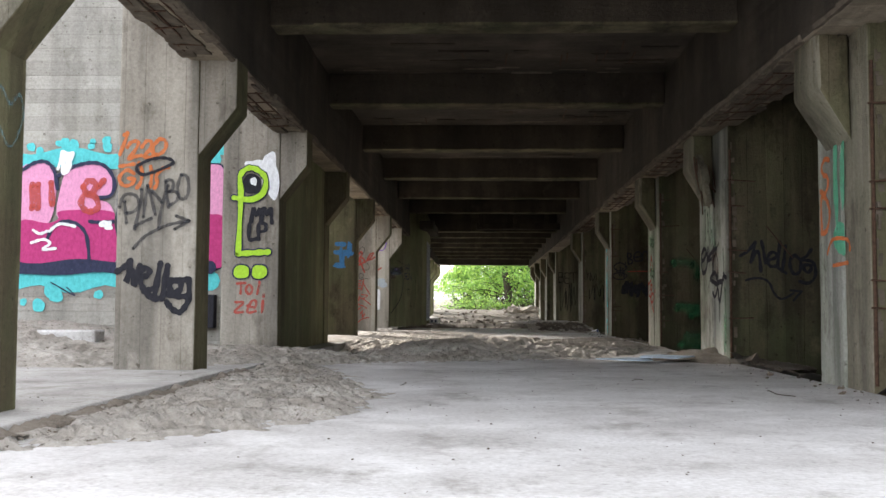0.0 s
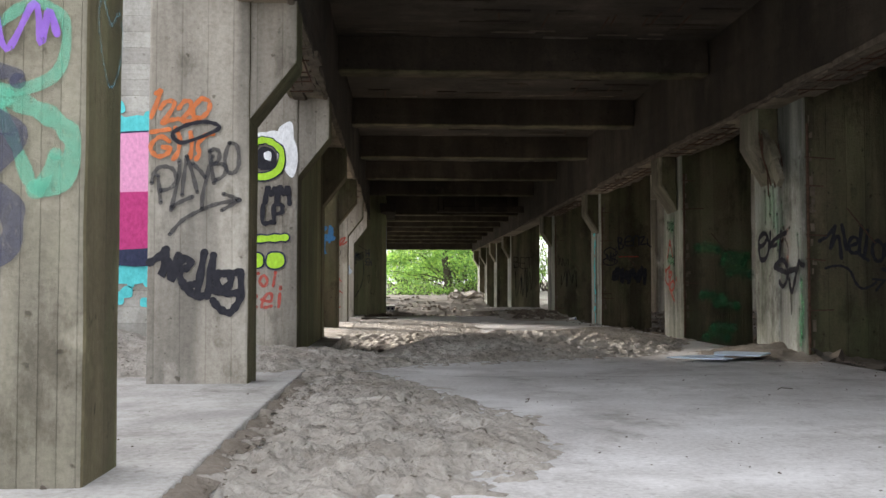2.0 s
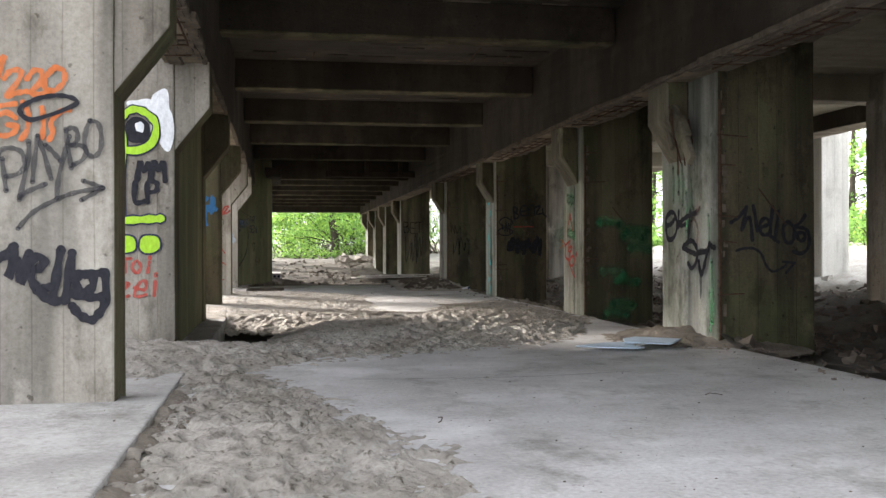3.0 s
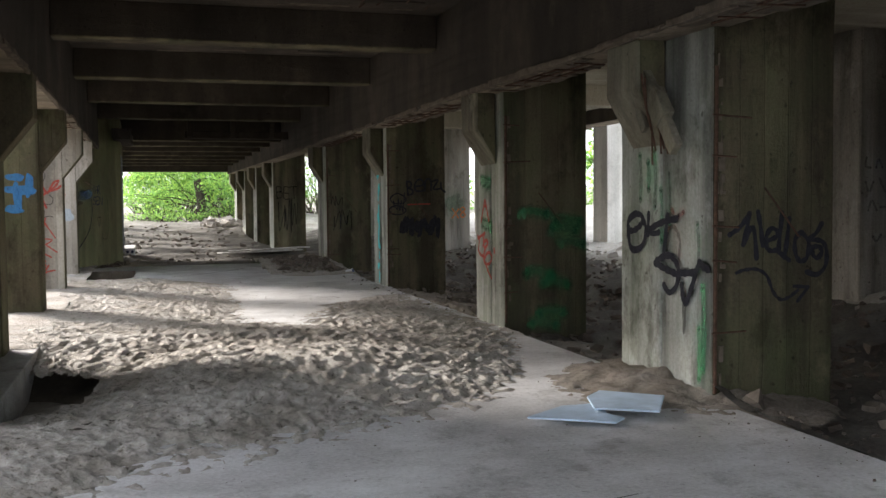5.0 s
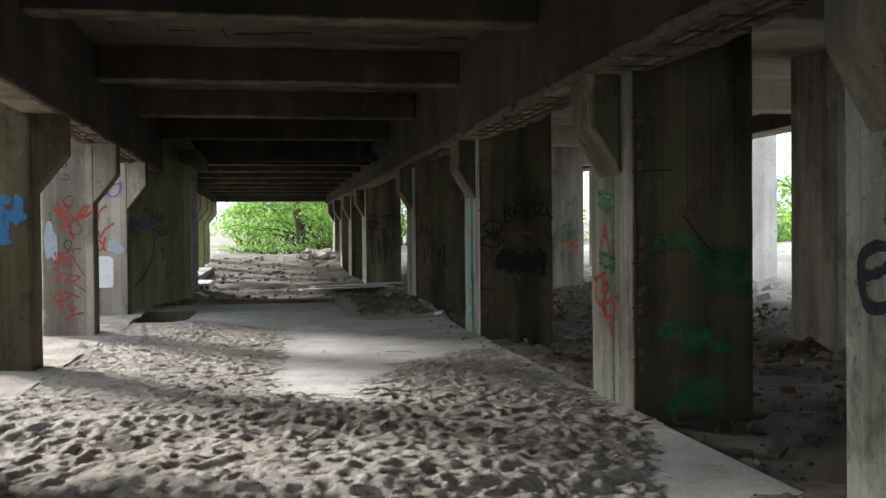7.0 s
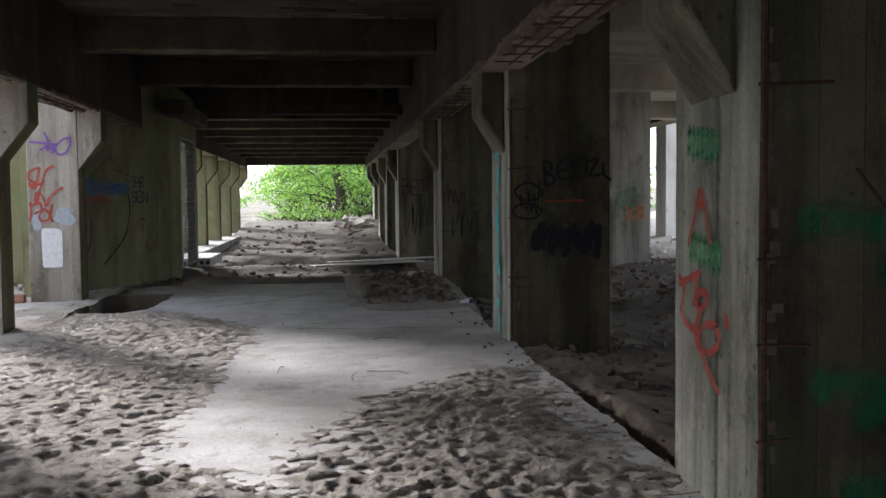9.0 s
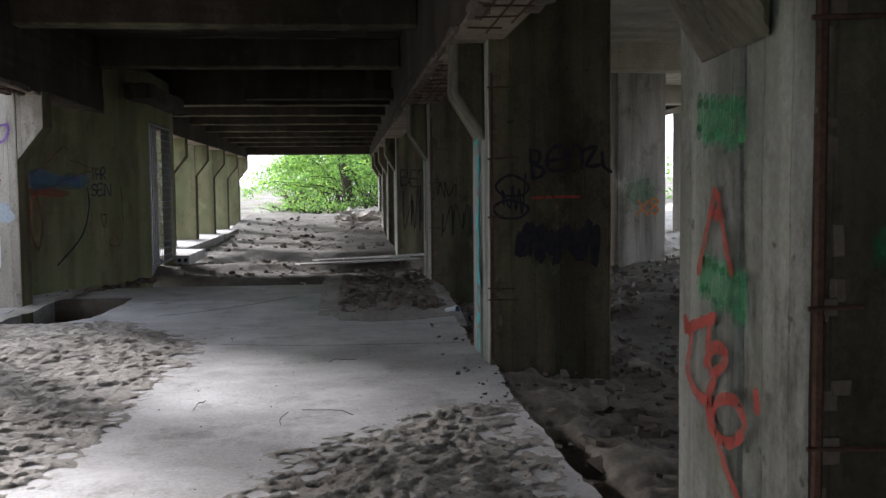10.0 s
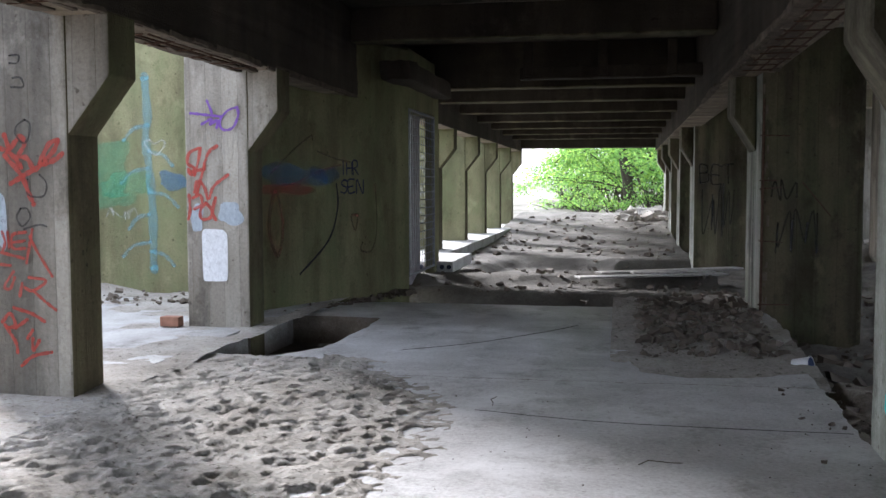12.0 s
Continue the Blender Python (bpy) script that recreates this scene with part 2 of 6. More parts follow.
def sheet(name, x0, x1, y0, y1, step, height, mat, keep=None):
    """A grid of ground whose height is height(X, Y) of numpy arrays; keep(X, Y, Z) says which points stay."""
    nx, ny = int((x1 - x0) / step) + 1, int((y1 - y0) / step) + 1
    X, Y = np.meshgrid(np.linspace(x0, x1, nx), np.linspace(y0, y1, ny))
    Z = height(X, Y)
    idx = np.arange(nx * ny).reshape(ny, nx)
    quads = np.stack([idx[:-1, :-1], idx[:-1, 1:], idx[1:, 1:], idx[1:, :-1]], -1).reshape(-1, 4)
    co = np.stack([X, Y, Z], -1).reshape(-1, 3)
    if keep is not None:
        k = keep(X, Y, Z).reshape(-1)
        quads = quads[k[quads].any(axis=1)]
        used = np.zeros(len(co), bool)
        used[quads.reshape(-1)] = True
        remap = np.cumsum(used) - 1
        co, quads = co[used], remap[quads]
    me = bpy.data.meshes.new(name)
    me.from_pydata(co.tolist(), [], quads.tolist())
    me.materials.append(mat)
    me.polygons.foreach_set("use_smooth", [True] * len(me.polygons))
    return new(name, me)


RNG = np.random.RandomState(7)
_table = RNG.rand(256, 256)


def vnoise(X, Y, scale, seed=0):
    """Smooth value noise on arrays, 0 to 1."""
    U, V = X * scale + seed * 17.3, Y * scale + seed * 9.1
    i, j = np.floor(U).astype(int), np.floor(V).astype(int)
    f, g = U - i, V - j
    f, g = f * f * (3 - 2 * f), g * g * (3 - 2 * g)
    t = lambda a, b: _table[a % 256, b % 256]
    return (t(i, j) * (1 - f) + t(i + 1, j) * f) * (1 - g) + (t(i, j + 1) * (1 - f) + t(i + 1, j + 1) * f) * g


def fnoise(X, Y, scale, seed=0, octaves=4):
    return sum(vnoise(X, Y, scale * 2**k, seed + k) / 2**k for k in range(octaves)) / sum(1 / 2**k for k in range(octaves))


def bump_in(X, Y, x, y, rx, ry, power=2.0):
    """A soft hill, 1 in its middle and 0 from its rim on."""
    r = np.sqrt(((X - x) / rx) ** 2 + ((Y - y) / ry) ** 2)
    return np.clip(1 - r**power, 0, 1)


# ---- the large structure ----
LX0, LX1, LB = -3.0, -2.33, -2.02      # left columns and the tip of their brackets
RX0, RX1, RB = 2.73, 3.75, 2.42        # right piers and the tip of their brackets
SOFFIT, CEILING, CROSS = 2.62, 3.70, 3.28
END = 49.2

floor = thing("floor", 0, 10, 0, "pale worn concrete floor slab dusted with sand", "floor", kind="structure")
bm = bmesh.new()
prism(bm, [(-2.06, 0.0), (-2.06, -1.3), (2.74, -1.3), (2.74, 0.0)], "y", -6.0, 11.4)
part("slab", bm, FLOOR, floor).location = (0, -10, 0)
bm = bmesh.new()
prism(bm, [(-0.85, -0.004), (-0.85, -1.3), (2.74, -1.3), (2.74, -0.004)], "y", 11.4, 15.6)
part("slab", bm, FLOOR, floor).location = (0, -10, 0)


def ragged(corners, step=0.07, wander=0.035):
    """The outline through the corners, broken unevenly like old concrete."""
    out = []
    for (xa, ya), (xb, yb) in zip(corners, corners[1:] + corners[:1]):
        q = max(1, int(math.hypot(xb - xa, yb - ya) / step))
        for i in range(q):
            x, y = xa + (xb - xa) * i / q, ya + (yb - ya) * i / q
            d = noise.noise_vector(Vector((x * 4.3, y * 4.3, 1.7))) * wander + noise.noise_vector(Vector((x * 13, y * 13, 5))) * wander * 0.5
            out.append((x + d.x, y + d.y))
    return out


def broken_slab(corners, label):
    bm = bmesh.new()
    ring = ragged(corners)
    top = [bm.verts.new((x, y, 0.0)) for x, y in ring]
    low = [bm.verts.new((x, y, -1.4)) for x, y in ring]
    bm.faces.new(top), bm.faces.new(low[::-1])
    for i in range(len(ring)):
        j = (i + 1) % len(ring)
        bm.faces.new((top[j], top[i], low[i], low[j]))
    bmesh.ops.recalc_face_normals(bm, faces=bm.faces)
    ob = part("slab", bm, FLOOR, floor, label)
    ob.location = (0, -10, 0)
    ob.data.materials.append(DRIFT)
    for f in ob.data.polygons:
        if abs(f.normal.z) < 0.5:
            f.material_index = 1


broken_slab([(-2.06, 15.6), (2.74, 15.6), (2.76, 17.2), (2.72, 19.0), (2.78, 20.4), (2.72, 21.6), (2.78, 22.98), (-2.06, 22.98)], "slab with a crumbled edge along the aisle")
# the slab's end, broken out round an open pit and a gap full of rubble
broken_slab([(-2.06, 22.99), (2.76, 22.99), (2.76, 23.55), (2.3, 23.3), (1.8, 23.25), (1.5, 23.42), (1.41, 23.9), (1.38, 25.45), (1.4, 26.6), (1.75, 27.5), (-1.6, 27.6), (-2.35, 27.5), (-2.38, 26.25), (-1.3, 26.15), (-1.29, 25.1), (-1.33, 24.1), (-1.6, 23.72), (-1.8, 23.46), (-2.1, 23.45)], "broken end of the slab")

side = thing("platform", -2.5, 4, 0, "low pale concrete slab beside the columns", "slab", kind="structure")
for y0, y1, x0, x1, z in ((-6.0, 8.1, -9.0, -2.06, 0.06), (8.1, 22.4, -3.4, -2.08, 0.035), (22.4, 27.4, -5.5, -2.36, 0.05), (31.0, END, -3.6, -2.0, 0.16)):
    bm = bmesh.new()
    prism(bm, [(x1, z), (x1, -1.4), (x0, -1.4), (x0, z)], "y", y0, y1, 0.012)
    part("slab", bm, PLATFORM, side).location = (2.5, -4, 0)

# ceiling: slab and cross beams
roof = thing("ceiling", 0, 20, CEILING, "dark board-marked concrete ceiling", "ceiling", kind="structure")
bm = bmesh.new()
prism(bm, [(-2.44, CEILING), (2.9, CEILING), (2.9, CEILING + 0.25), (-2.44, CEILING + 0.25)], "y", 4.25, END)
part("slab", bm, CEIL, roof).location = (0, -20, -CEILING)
bm = bmesh.new()
prism(bm, [(2.9, 3.42), (9.2, 3.42), (9.2, CEILING + 0.25), (2.9, CEILING + 0.25)], "y", 4.0, END)
part("aisle_slab", bm, AISLE, roof, "pale concrete ceiling of the side aisle").location = (0, -20, -CEILING)
BEAMS = [5.45, 9.13, 12.8, 16.5, 20.2, 23.85, 27.6]
FARBEAMS = [(31.0, 3.0), (33.5, 3.0), (36.0, 2.98), (38.5, 2.96), (41.0, 2.94), (43.5, 2.92), (46.0, 2.9)]
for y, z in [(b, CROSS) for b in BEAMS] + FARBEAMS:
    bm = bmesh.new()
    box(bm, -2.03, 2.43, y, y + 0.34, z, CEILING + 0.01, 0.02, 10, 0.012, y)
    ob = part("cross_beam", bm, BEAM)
    # Undersides get a lighter concrete, with floor bounce put into the colour.
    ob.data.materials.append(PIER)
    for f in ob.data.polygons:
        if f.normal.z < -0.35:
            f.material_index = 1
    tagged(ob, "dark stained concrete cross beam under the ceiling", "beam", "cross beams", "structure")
for y in (4.0, 9.5, 15.0, 20.5, 26.0, 31.5, 37.0):
    bm = bmesh.new()
    box(bm, 2.9, 9.1, y, y + 0.4, 3.05, CEILING + 0.01, 0.02)
    tagged(part("aisle_beam", bm, AISLE), "concrete beam across the side aisle", "beam", "aisle beams", "structure")
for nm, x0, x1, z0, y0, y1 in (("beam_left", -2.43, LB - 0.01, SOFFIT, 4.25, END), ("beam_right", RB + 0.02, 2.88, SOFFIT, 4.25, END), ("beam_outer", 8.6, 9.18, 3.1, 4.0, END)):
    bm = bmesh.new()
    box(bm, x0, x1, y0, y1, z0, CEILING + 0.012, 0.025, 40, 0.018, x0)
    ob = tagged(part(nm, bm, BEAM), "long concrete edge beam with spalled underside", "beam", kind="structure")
    # Paler underside: light bounced off the floor is put into its colour.
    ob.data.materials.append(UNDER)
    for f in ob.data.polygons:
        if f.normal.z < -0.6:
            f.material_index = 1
bm = bmesh.new()
box(bm, -2.6, 3.0, END - 0.5, END, 2.72, CEILING, 0.03, 8, 0.02)
tagged(part("end_beam", bm, BEAM), "pale concrete beam over the far opening", "beam", kind="structure")


def bracket_outline(x_in, x_out):
    return [(x_in, 1.82), (x_out, 2.22), (x_out, SOFFIT + 0.02), (x_in, SOFFIT + 0.02)]


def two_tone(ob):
    """The face towards the hall is darker olive-brown concrete: its shade is put into the colour."""
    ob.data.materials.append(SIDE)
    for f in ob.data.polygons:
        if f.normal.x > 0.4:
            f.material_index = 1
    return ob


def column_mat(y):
    """The first column has the darker corbel concrete, the two behind the infill wall are dark brown, the far ones
    green.
    """
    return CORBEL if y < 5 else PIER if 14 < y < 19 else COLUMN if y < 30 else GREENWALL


def left_column(y, depth=0.4):
    c = thing("column", -2.66, y, 0, "tall board-marked concrete column with a corbel under the beam", "column", "columns along the open side")
    bm = bmesh.new()
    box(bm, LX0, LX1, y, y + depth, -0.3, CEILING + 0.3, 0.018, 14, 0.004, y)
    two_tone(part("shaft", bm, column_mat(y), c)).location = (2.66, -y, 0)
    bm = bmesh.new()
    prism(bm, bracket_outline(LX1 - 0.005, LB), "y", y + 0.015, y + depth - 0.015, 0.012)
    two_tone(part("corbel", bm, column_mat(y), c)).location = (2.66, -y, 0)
    return c


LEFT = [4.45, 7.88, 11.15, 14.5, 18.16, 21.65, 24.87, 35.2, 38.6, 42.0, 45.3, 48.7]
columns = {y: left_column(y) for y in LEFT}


def right_pier(y0, ymid, y1, x1=RX1):
    c = thing("pier", 3.2, y0, 0, "broad stained concrete pier with a broken corbel and rusty bars", "pier", "piers along the side aisle")
    off = (-3.2, -y0, 0)
    bm = bmesh.new()
    box(bm, RX0, RX0 + 0.45, ymid, y1, -0.5, SOFFIT + 0.03, 0.02, 14, 0.005, y0)
    part("shaft", bm, SHAFT, c).location = off
    bm = bmesh.new()
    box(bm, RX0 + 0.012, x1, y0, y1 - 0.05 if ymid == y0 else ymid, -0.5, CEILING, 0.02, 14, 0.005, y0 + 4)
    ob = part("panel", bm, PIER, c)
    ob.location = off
    # Hall-facing side is the paler shaft concrete: light from the openings put into colour.
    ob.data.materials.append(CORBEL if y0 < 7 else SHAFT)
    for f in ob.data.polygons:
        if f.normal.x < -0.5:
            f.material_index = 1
    bm = bmesh.new()
    prism(bm, bracket_outline(RX0 + 0.005, RB + 0.07), "y", y1 - 0.72, y1 - 0.2, 0.025)
    for v in bm.verts:
        v.co += noise.noise_vector(v.co * 5) * 0.02
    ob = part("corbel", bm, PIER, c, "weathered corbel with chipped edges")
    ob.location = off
    # Faces towards the hall are paler, their light put into the colour.
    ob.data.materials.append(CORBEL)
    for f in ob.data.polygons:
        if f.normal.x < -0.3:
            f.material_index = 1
    return c


PIERS = [(6.92, 7.42, 7.94), (10.84, 11.55, 12.19), (15.0, 15.42, 15.93), (20.48, 20.9, 21.4), (26.1, 26.6, 27.15), (35.4, 35.9, 36.4), (40.2, 40.7, 41.2), (44.4, 44.9, 45.4), (48.2, 48.6, 49.1)]
piers = {p[0]: right_pier(*p) for p in PIERS}


def aisle_column(y, x0=6.2, depth=0.95):
    c = thing("column", 6.6, y, 0, "plain concrete column in the side aisle", "column", "columns of the side aisle")
    bm = bmesh.new()
    box(bm, x0, x0 + 0.85, y, y + depth, -0.6, CEILING, 0.02, 10, 0.008, y)
    part("shaft", bm, COLUMN, c).location = (-6.6, -y, 0)


aisle_column(14.5, 7.07, 0.6)
for y in (17.75, 23.3, 29.0, 35.3, 39.0):
    aisle_column(y)
for y in (20.0, 25.6, 34.5, 41.0):
    c = thing("column", 9.5, y, 0, "outer concrete column of the side aisle, daylight put into its pale colour", "column", "columns of the side aisle")
    # Very pale concrete: the bright daylight on these columns is put into the colour.
    bm = bmesh.new()
    box(bm, 9.3, 9.9, y, y + 0.75, -0.6, 3.3, 0.02, 6, 0.006, y)
    part("shaft", bm, DAYLIT, c).location = (-9.5, -y, 0)

# left walls
bm = bmesh.new()
box(bm, LX0 + 0.02, LX1 - 0.02, 11.56, 14.49, -0.6, SOFFIT + 0.03, 0.01, 6, 0.004)
tagged(part("wall_west_infill", bm, GREENWALL), "mossy concrete infill wall between two columns", "wall", kind="structure")
bm = bmesh.new()
box(bm, -14.0, -2.99, 11.62, 12.0, -0.5, 7.5, 0.01, 8, 0.004)
yard_wall = tagged(part("wall_yard", bm, WALL), "tall board-marked concrete wall with a pink mural", "wall", kind="structure")
bm = bmesh.new()
box(bm, -9.0, -2.95, 27.9, 28.3, -0.5, 3.5, 0.01, 8, 0.004)
tagged(part("wall_green", bm, GREENWALL), "green mossy concrete wall with sprayed marks", "wall", kind="structure")
bm = bmesh.new()
v = [(-2.98, 25.5), (-1.6, 29.0), (-1.9, 29.12), (-3.3, 25.6)]
lo = [bm.verts.new((x, y, -0.5)) for x, y in v]
hi = [bm.verts.new((x, y, 3.35)) for x, y in v]
bm.faces.new(lo), bm.faces.new(hi)
for i in range(4):
    j = (i + 1) % 4
    bm.faces.new((lo[i], lo[j], hi[j], hi[i]))
bmesh.ops.recalc_face_normals(bm, faces=bm.faces)
tagged(part("wall_oblique", bm, GREENWALL), "dark green-stained concrete wall with faded spray paint", "wall", kind="structure")
bm = bmesh.new()
box(bm, -1.78, -1.62, 31.0, 31.4, -0.3, 3.3, 0.02)
tagged(part("wall_gate_jamb", bm, GREENWALL), "narrow concrete wall beside the barred opening", "wall", kind="structure")
# Unseen wall, added to keep outside light off the pier panels.
bm = bmesh.new()
box(bm, 9.2, 9.45, 4.0, 14.5, -0.4, 3.7, 0.01)
tagged(part("wall_outer", bm, PIER), "unseen concrete wall added to darken the side aisle", "wall", kind="structure")
# Added out of view to stop light entering the aisle from behind.
bm = bmesh.new()
box(bm, 3.2, 9.19, 4.0, 4.2, -0.4, 3.41, 0.01)
tagged(part("wall_aisle_end", bm, PIER), "unseen concrete wall added to block light at the aisle's end", "wall", kind="structure")
# Not seen: blocks the sky so the column fronts stay darker.
bm = bmesh.new()
box(bm, -9.0, -8.75, 12.01, 18.5, -0.4, 6.5, 0.01)
tagged(part("wall_yard_side", bm, WALL), "unseen concrete wall added to block sky over the yard", "wall", kind="structure")

# ---- ground ----
def outside_height(X, Y):
    z = -0.42 + 0.95 * np.clip((Y - 45) / 14, 0, 1) + 0.16 * fnoise(X, Y, 0.5, 3)
    z = z + 0.25 * np.clip((X - 8) / 4, 0, 1) + 0.45 * np.clip((X - 14) / 20, 0, 3)
    return z + 0.5 * np.clip((Y - 60) / 30, 0, 2)


ground = sheet("ground", -90, 90, -40, 140, 1.0, outside_height, BANK)
tagged(ground, "bare earth and rubble ground outside", "ground", kind="structure")


def soft_step(d, w):
    q = np.clip(d / w, 0, 1)
    return q * q * (3 - 2 * q)


def sand_mask(X, Y):
    """How deep inside the sand a place lies, in metres; below 0 it is bare."""
    wob = 0.55 * (fnoise(X, Y, 1.5, 5) - 0.5) + 0.22 * (fnoise(X, Y, 5.0, 6) - 0.5)
    near = np.minimum.reduce([np.interp(Y, [3.6, 4.4, 5.5, 6.5, 7.7, 9.4], [-1.9, -0.95, -0.4, -0.45, -0.8, -1.3]) - X, X + 2.3, Y - 3.4 - 0.3 * (X + 2)])
    front = np.interp(X, [-2.6, -1.5, 0.3, 1.3, 2.0, 2.7], [8.6, 9.5, 10.5, 11.1, 12.3, 14.2])
    left = np.interp(Y, [15.0, 15.8, 16.7, 19.4, 22.0, 23.6, 24.0], [3.0, 1.2, 0.3, 0.38, 0.5, -0.5, -2.5])
    right = np.interp(Y, [15.0, 15.8, 16.7, 18.0, 19.2], [0.1, 0.5, 0.65, 1.0, 2.2])
    a = np.minimum.reduce([Y - front, left - X])
    b = np.minimum.reduce([Y - front, X - right, 19.3 - Y, 2.85 - X])
    yard = np.minimum.reduce([-2.2 - X, Y - 8.25])
    return np.maximum.reduce([near, a, b, yard]) + wob * 0.6


def sand_surface(X, Y):
    d = sand_mask(X, Y)
    soft = soft_step(d + 0.2, 1.0)
    thin = soft_step(d + 0.12, 0.5)
    wide = soft_step(d + 0.2, 2.6)
    z = -0.012 + 0.03 * soft + 0.03 * wide + 0.06 * wide * (fnoise(X, Y, 1.2, 21, 3) - 0.5)
    z += 0.17 * bump_in(X, Y, 0.3, 12.5, 2.3, 2.2, 1.6) ** 1.5 * wide
    z += 0.12 * bump_in(X, Y, -2.6, 10.2, 1.4, 1.6, 1.8) * soft
    z += 0.34 * soft_step(-X - 2.8, 2.2) * soft_step(Y - 8.3, 1.6) * soft_step(12.2 - Y, 0.6)
    z += 0.028 * soft_step(d + 0.02, 0.7) * soft_step(9.4 - Y, 0.8)
    clod = np.abs(fnoise(X, Y, 7.0, 11, 2) - 0.5) * 2
    z += thin * (0.022 * (fnoise(X, Y, 5.5, 11, 3) - 0.5) - 0.014 * np.clip(0.35 - clod, 0, 1) + 0.014 * (vnoise(X, Y, 22, 15) - 0.5))
    # footprints: heel-to-toe hollows with a pushed-up rim, and small heel marks where people cross
    rs = np.random.RandomState(5)
    dx, dy = X[0, 1] - X[0, 0], Y[1, 0] - Y[0, 0]
    pits, rims = np.zeros_like(X), np.zeros_like(X)
    for count, xa, xb, ya, yb, la, lb, slim, deep in ((5200, -2.6, 2.7, 9.0, 15.2, 0.05, 0.125, 0.55, 0.055), (900, -6.5, -2.6, 8.2, 11.6, 0.05, 0.12, 0.55, 0.05), (1500, -2.1, 0.3, 3.4, 9.0, 0.045, 0.1, 0.55, 0.075),
                                                     (3600, -2.6, 2.7, 15.2, 24.0, 0.028, 0.075, 0.6, 0.034), (700, 0.5, 2.7, 15.4, 19.3, 0.035, 0.075, 0.55, 0.045)):
        for _ in range(count):
            cx, cy = rs.uniform(xa, xb), rs.uniform(ya, yb)
            ang = rs.normal(0.2, 0.9)
            L, dep = rs.uniform(la, lb), deep * rs.uniform(0.3, 1.0)
            W = L * rs.uniform(slim - 0.12, slim + 0.25)
            i0, j0 = int((cx - X[0, 0]) / dx), int((cy - Y[0, 0]) / dy)
            r = int(2.2 * L / dx) + 1
            sl = (slice(max(0, j0 - r), j0 + r), slice(max(0, i0 - r), i0 + r))
            x, y = X[sl] - cx, Y[sl] - cy
            u, v = x * math.sin(ang) + y * math.cos(ang), x * math.cos(ang) - y * math.sin(ang)
            q = np.sqrt((u / L) ** 2 + (v / W) ** 2)
            pits[sl] = np.maximum(pits[sl] * (1 - 0.6 * np.exp(-(q**4))), dep * np.exp(-(q**3.4)))
            rims[sl] = np.maximum(rims[sl] * (1 - np.exp(-(q**4))), 0.4 * dep * np.exp(-(((q - 1.3) / 0.3) ** 2)))
    z += soft_step(d, 0.35) * rims - thin * pits
    z -= 0.22 * bump_in(X, Y, -2.15, 13.15, 1.3, 1.95, 1.2)
    return z


sand = sheet("sand", -6.6, 2.74, 3.0, 24.4, 0.022, sand_surface, SAND, lambda X, Y, Z: ((sand_mask(X, Y) > -0.1) | (Z < -0.05)) & ((X > -2.9) | (Y < 11.6) & (Y > 8)) & ((X > -1.3 + 0.3 * np.clip(24.1 - Y, 0, 1)) | (Y < 23.47)) & (bump_in(X, Y, -2.15, 13.15, 1.12, 1.75, 1.5) < 0.5 + 0.25 * (fnoise(X, Y, 4.0, 91) - 0.5)))
# Hollow and dark dirt hold the shade cast by the infill wall.
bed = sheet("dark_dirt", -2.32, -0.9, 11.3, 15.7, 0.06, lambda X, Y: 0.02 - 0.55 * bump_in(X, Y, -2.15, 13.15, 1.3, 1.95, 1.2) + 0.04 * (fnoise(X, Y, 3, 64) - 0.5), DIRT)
tagged(bed, "dark dirt in a hollow, with the infill wall's shade put into its colour", "dirt", kind="stuff")
tagged(sand, "pale trodden sand full of footprints over the floor", "sand", kind="stuff")
yard = sheet("yard_sand", -12.0, -2.1, 14.9, 27.9, 0.09, lambda X, Y: 0.0 + 0.07 * fnoise(X, Y, 1.3, 51) + 0.03 * fnoise(X, Y, 6, 52) + 0.12 * np.clip(-X - 5, 0, 3), SAND)
tagged(yard, "pale sand of the open yard beside the columns", "sand", kind="stuff")


def aisle_height(X, Y):
    z = -0.34 + 0.2 * fnoise(X, Y, 0.9, 31) + 0.16 * fnoise(X, Y, 4, 33) + 0.42 * soft_step(X - 4.6, 3.4)
    return z + 0.22 * soft_step(3.6 - X, 1.0) * soft_step(19.2 - Y, 1.5) * soft_step(Y - 14.0, 1.0) * 0.2 + 0.2 * soft_step(3.3 - X, 0.6) * soft_step(14.0 - Y, 2)


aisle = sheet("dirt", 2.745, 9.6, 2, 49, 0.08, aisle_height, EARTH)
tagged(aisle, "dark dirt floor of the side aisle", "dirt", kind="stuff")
# Earth made paler here so it bounces daylight into the aisle.
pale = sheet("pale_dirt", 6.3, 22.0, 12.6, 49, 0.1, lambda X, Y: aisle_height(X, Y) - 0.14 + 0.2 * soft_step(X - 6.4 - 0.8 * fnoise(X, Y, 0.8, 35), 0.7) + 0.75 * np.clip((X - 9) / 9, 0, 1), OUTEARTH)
tagged(pale, "pale earth along the open edge of the aisle", "dirt", kind="stuff")


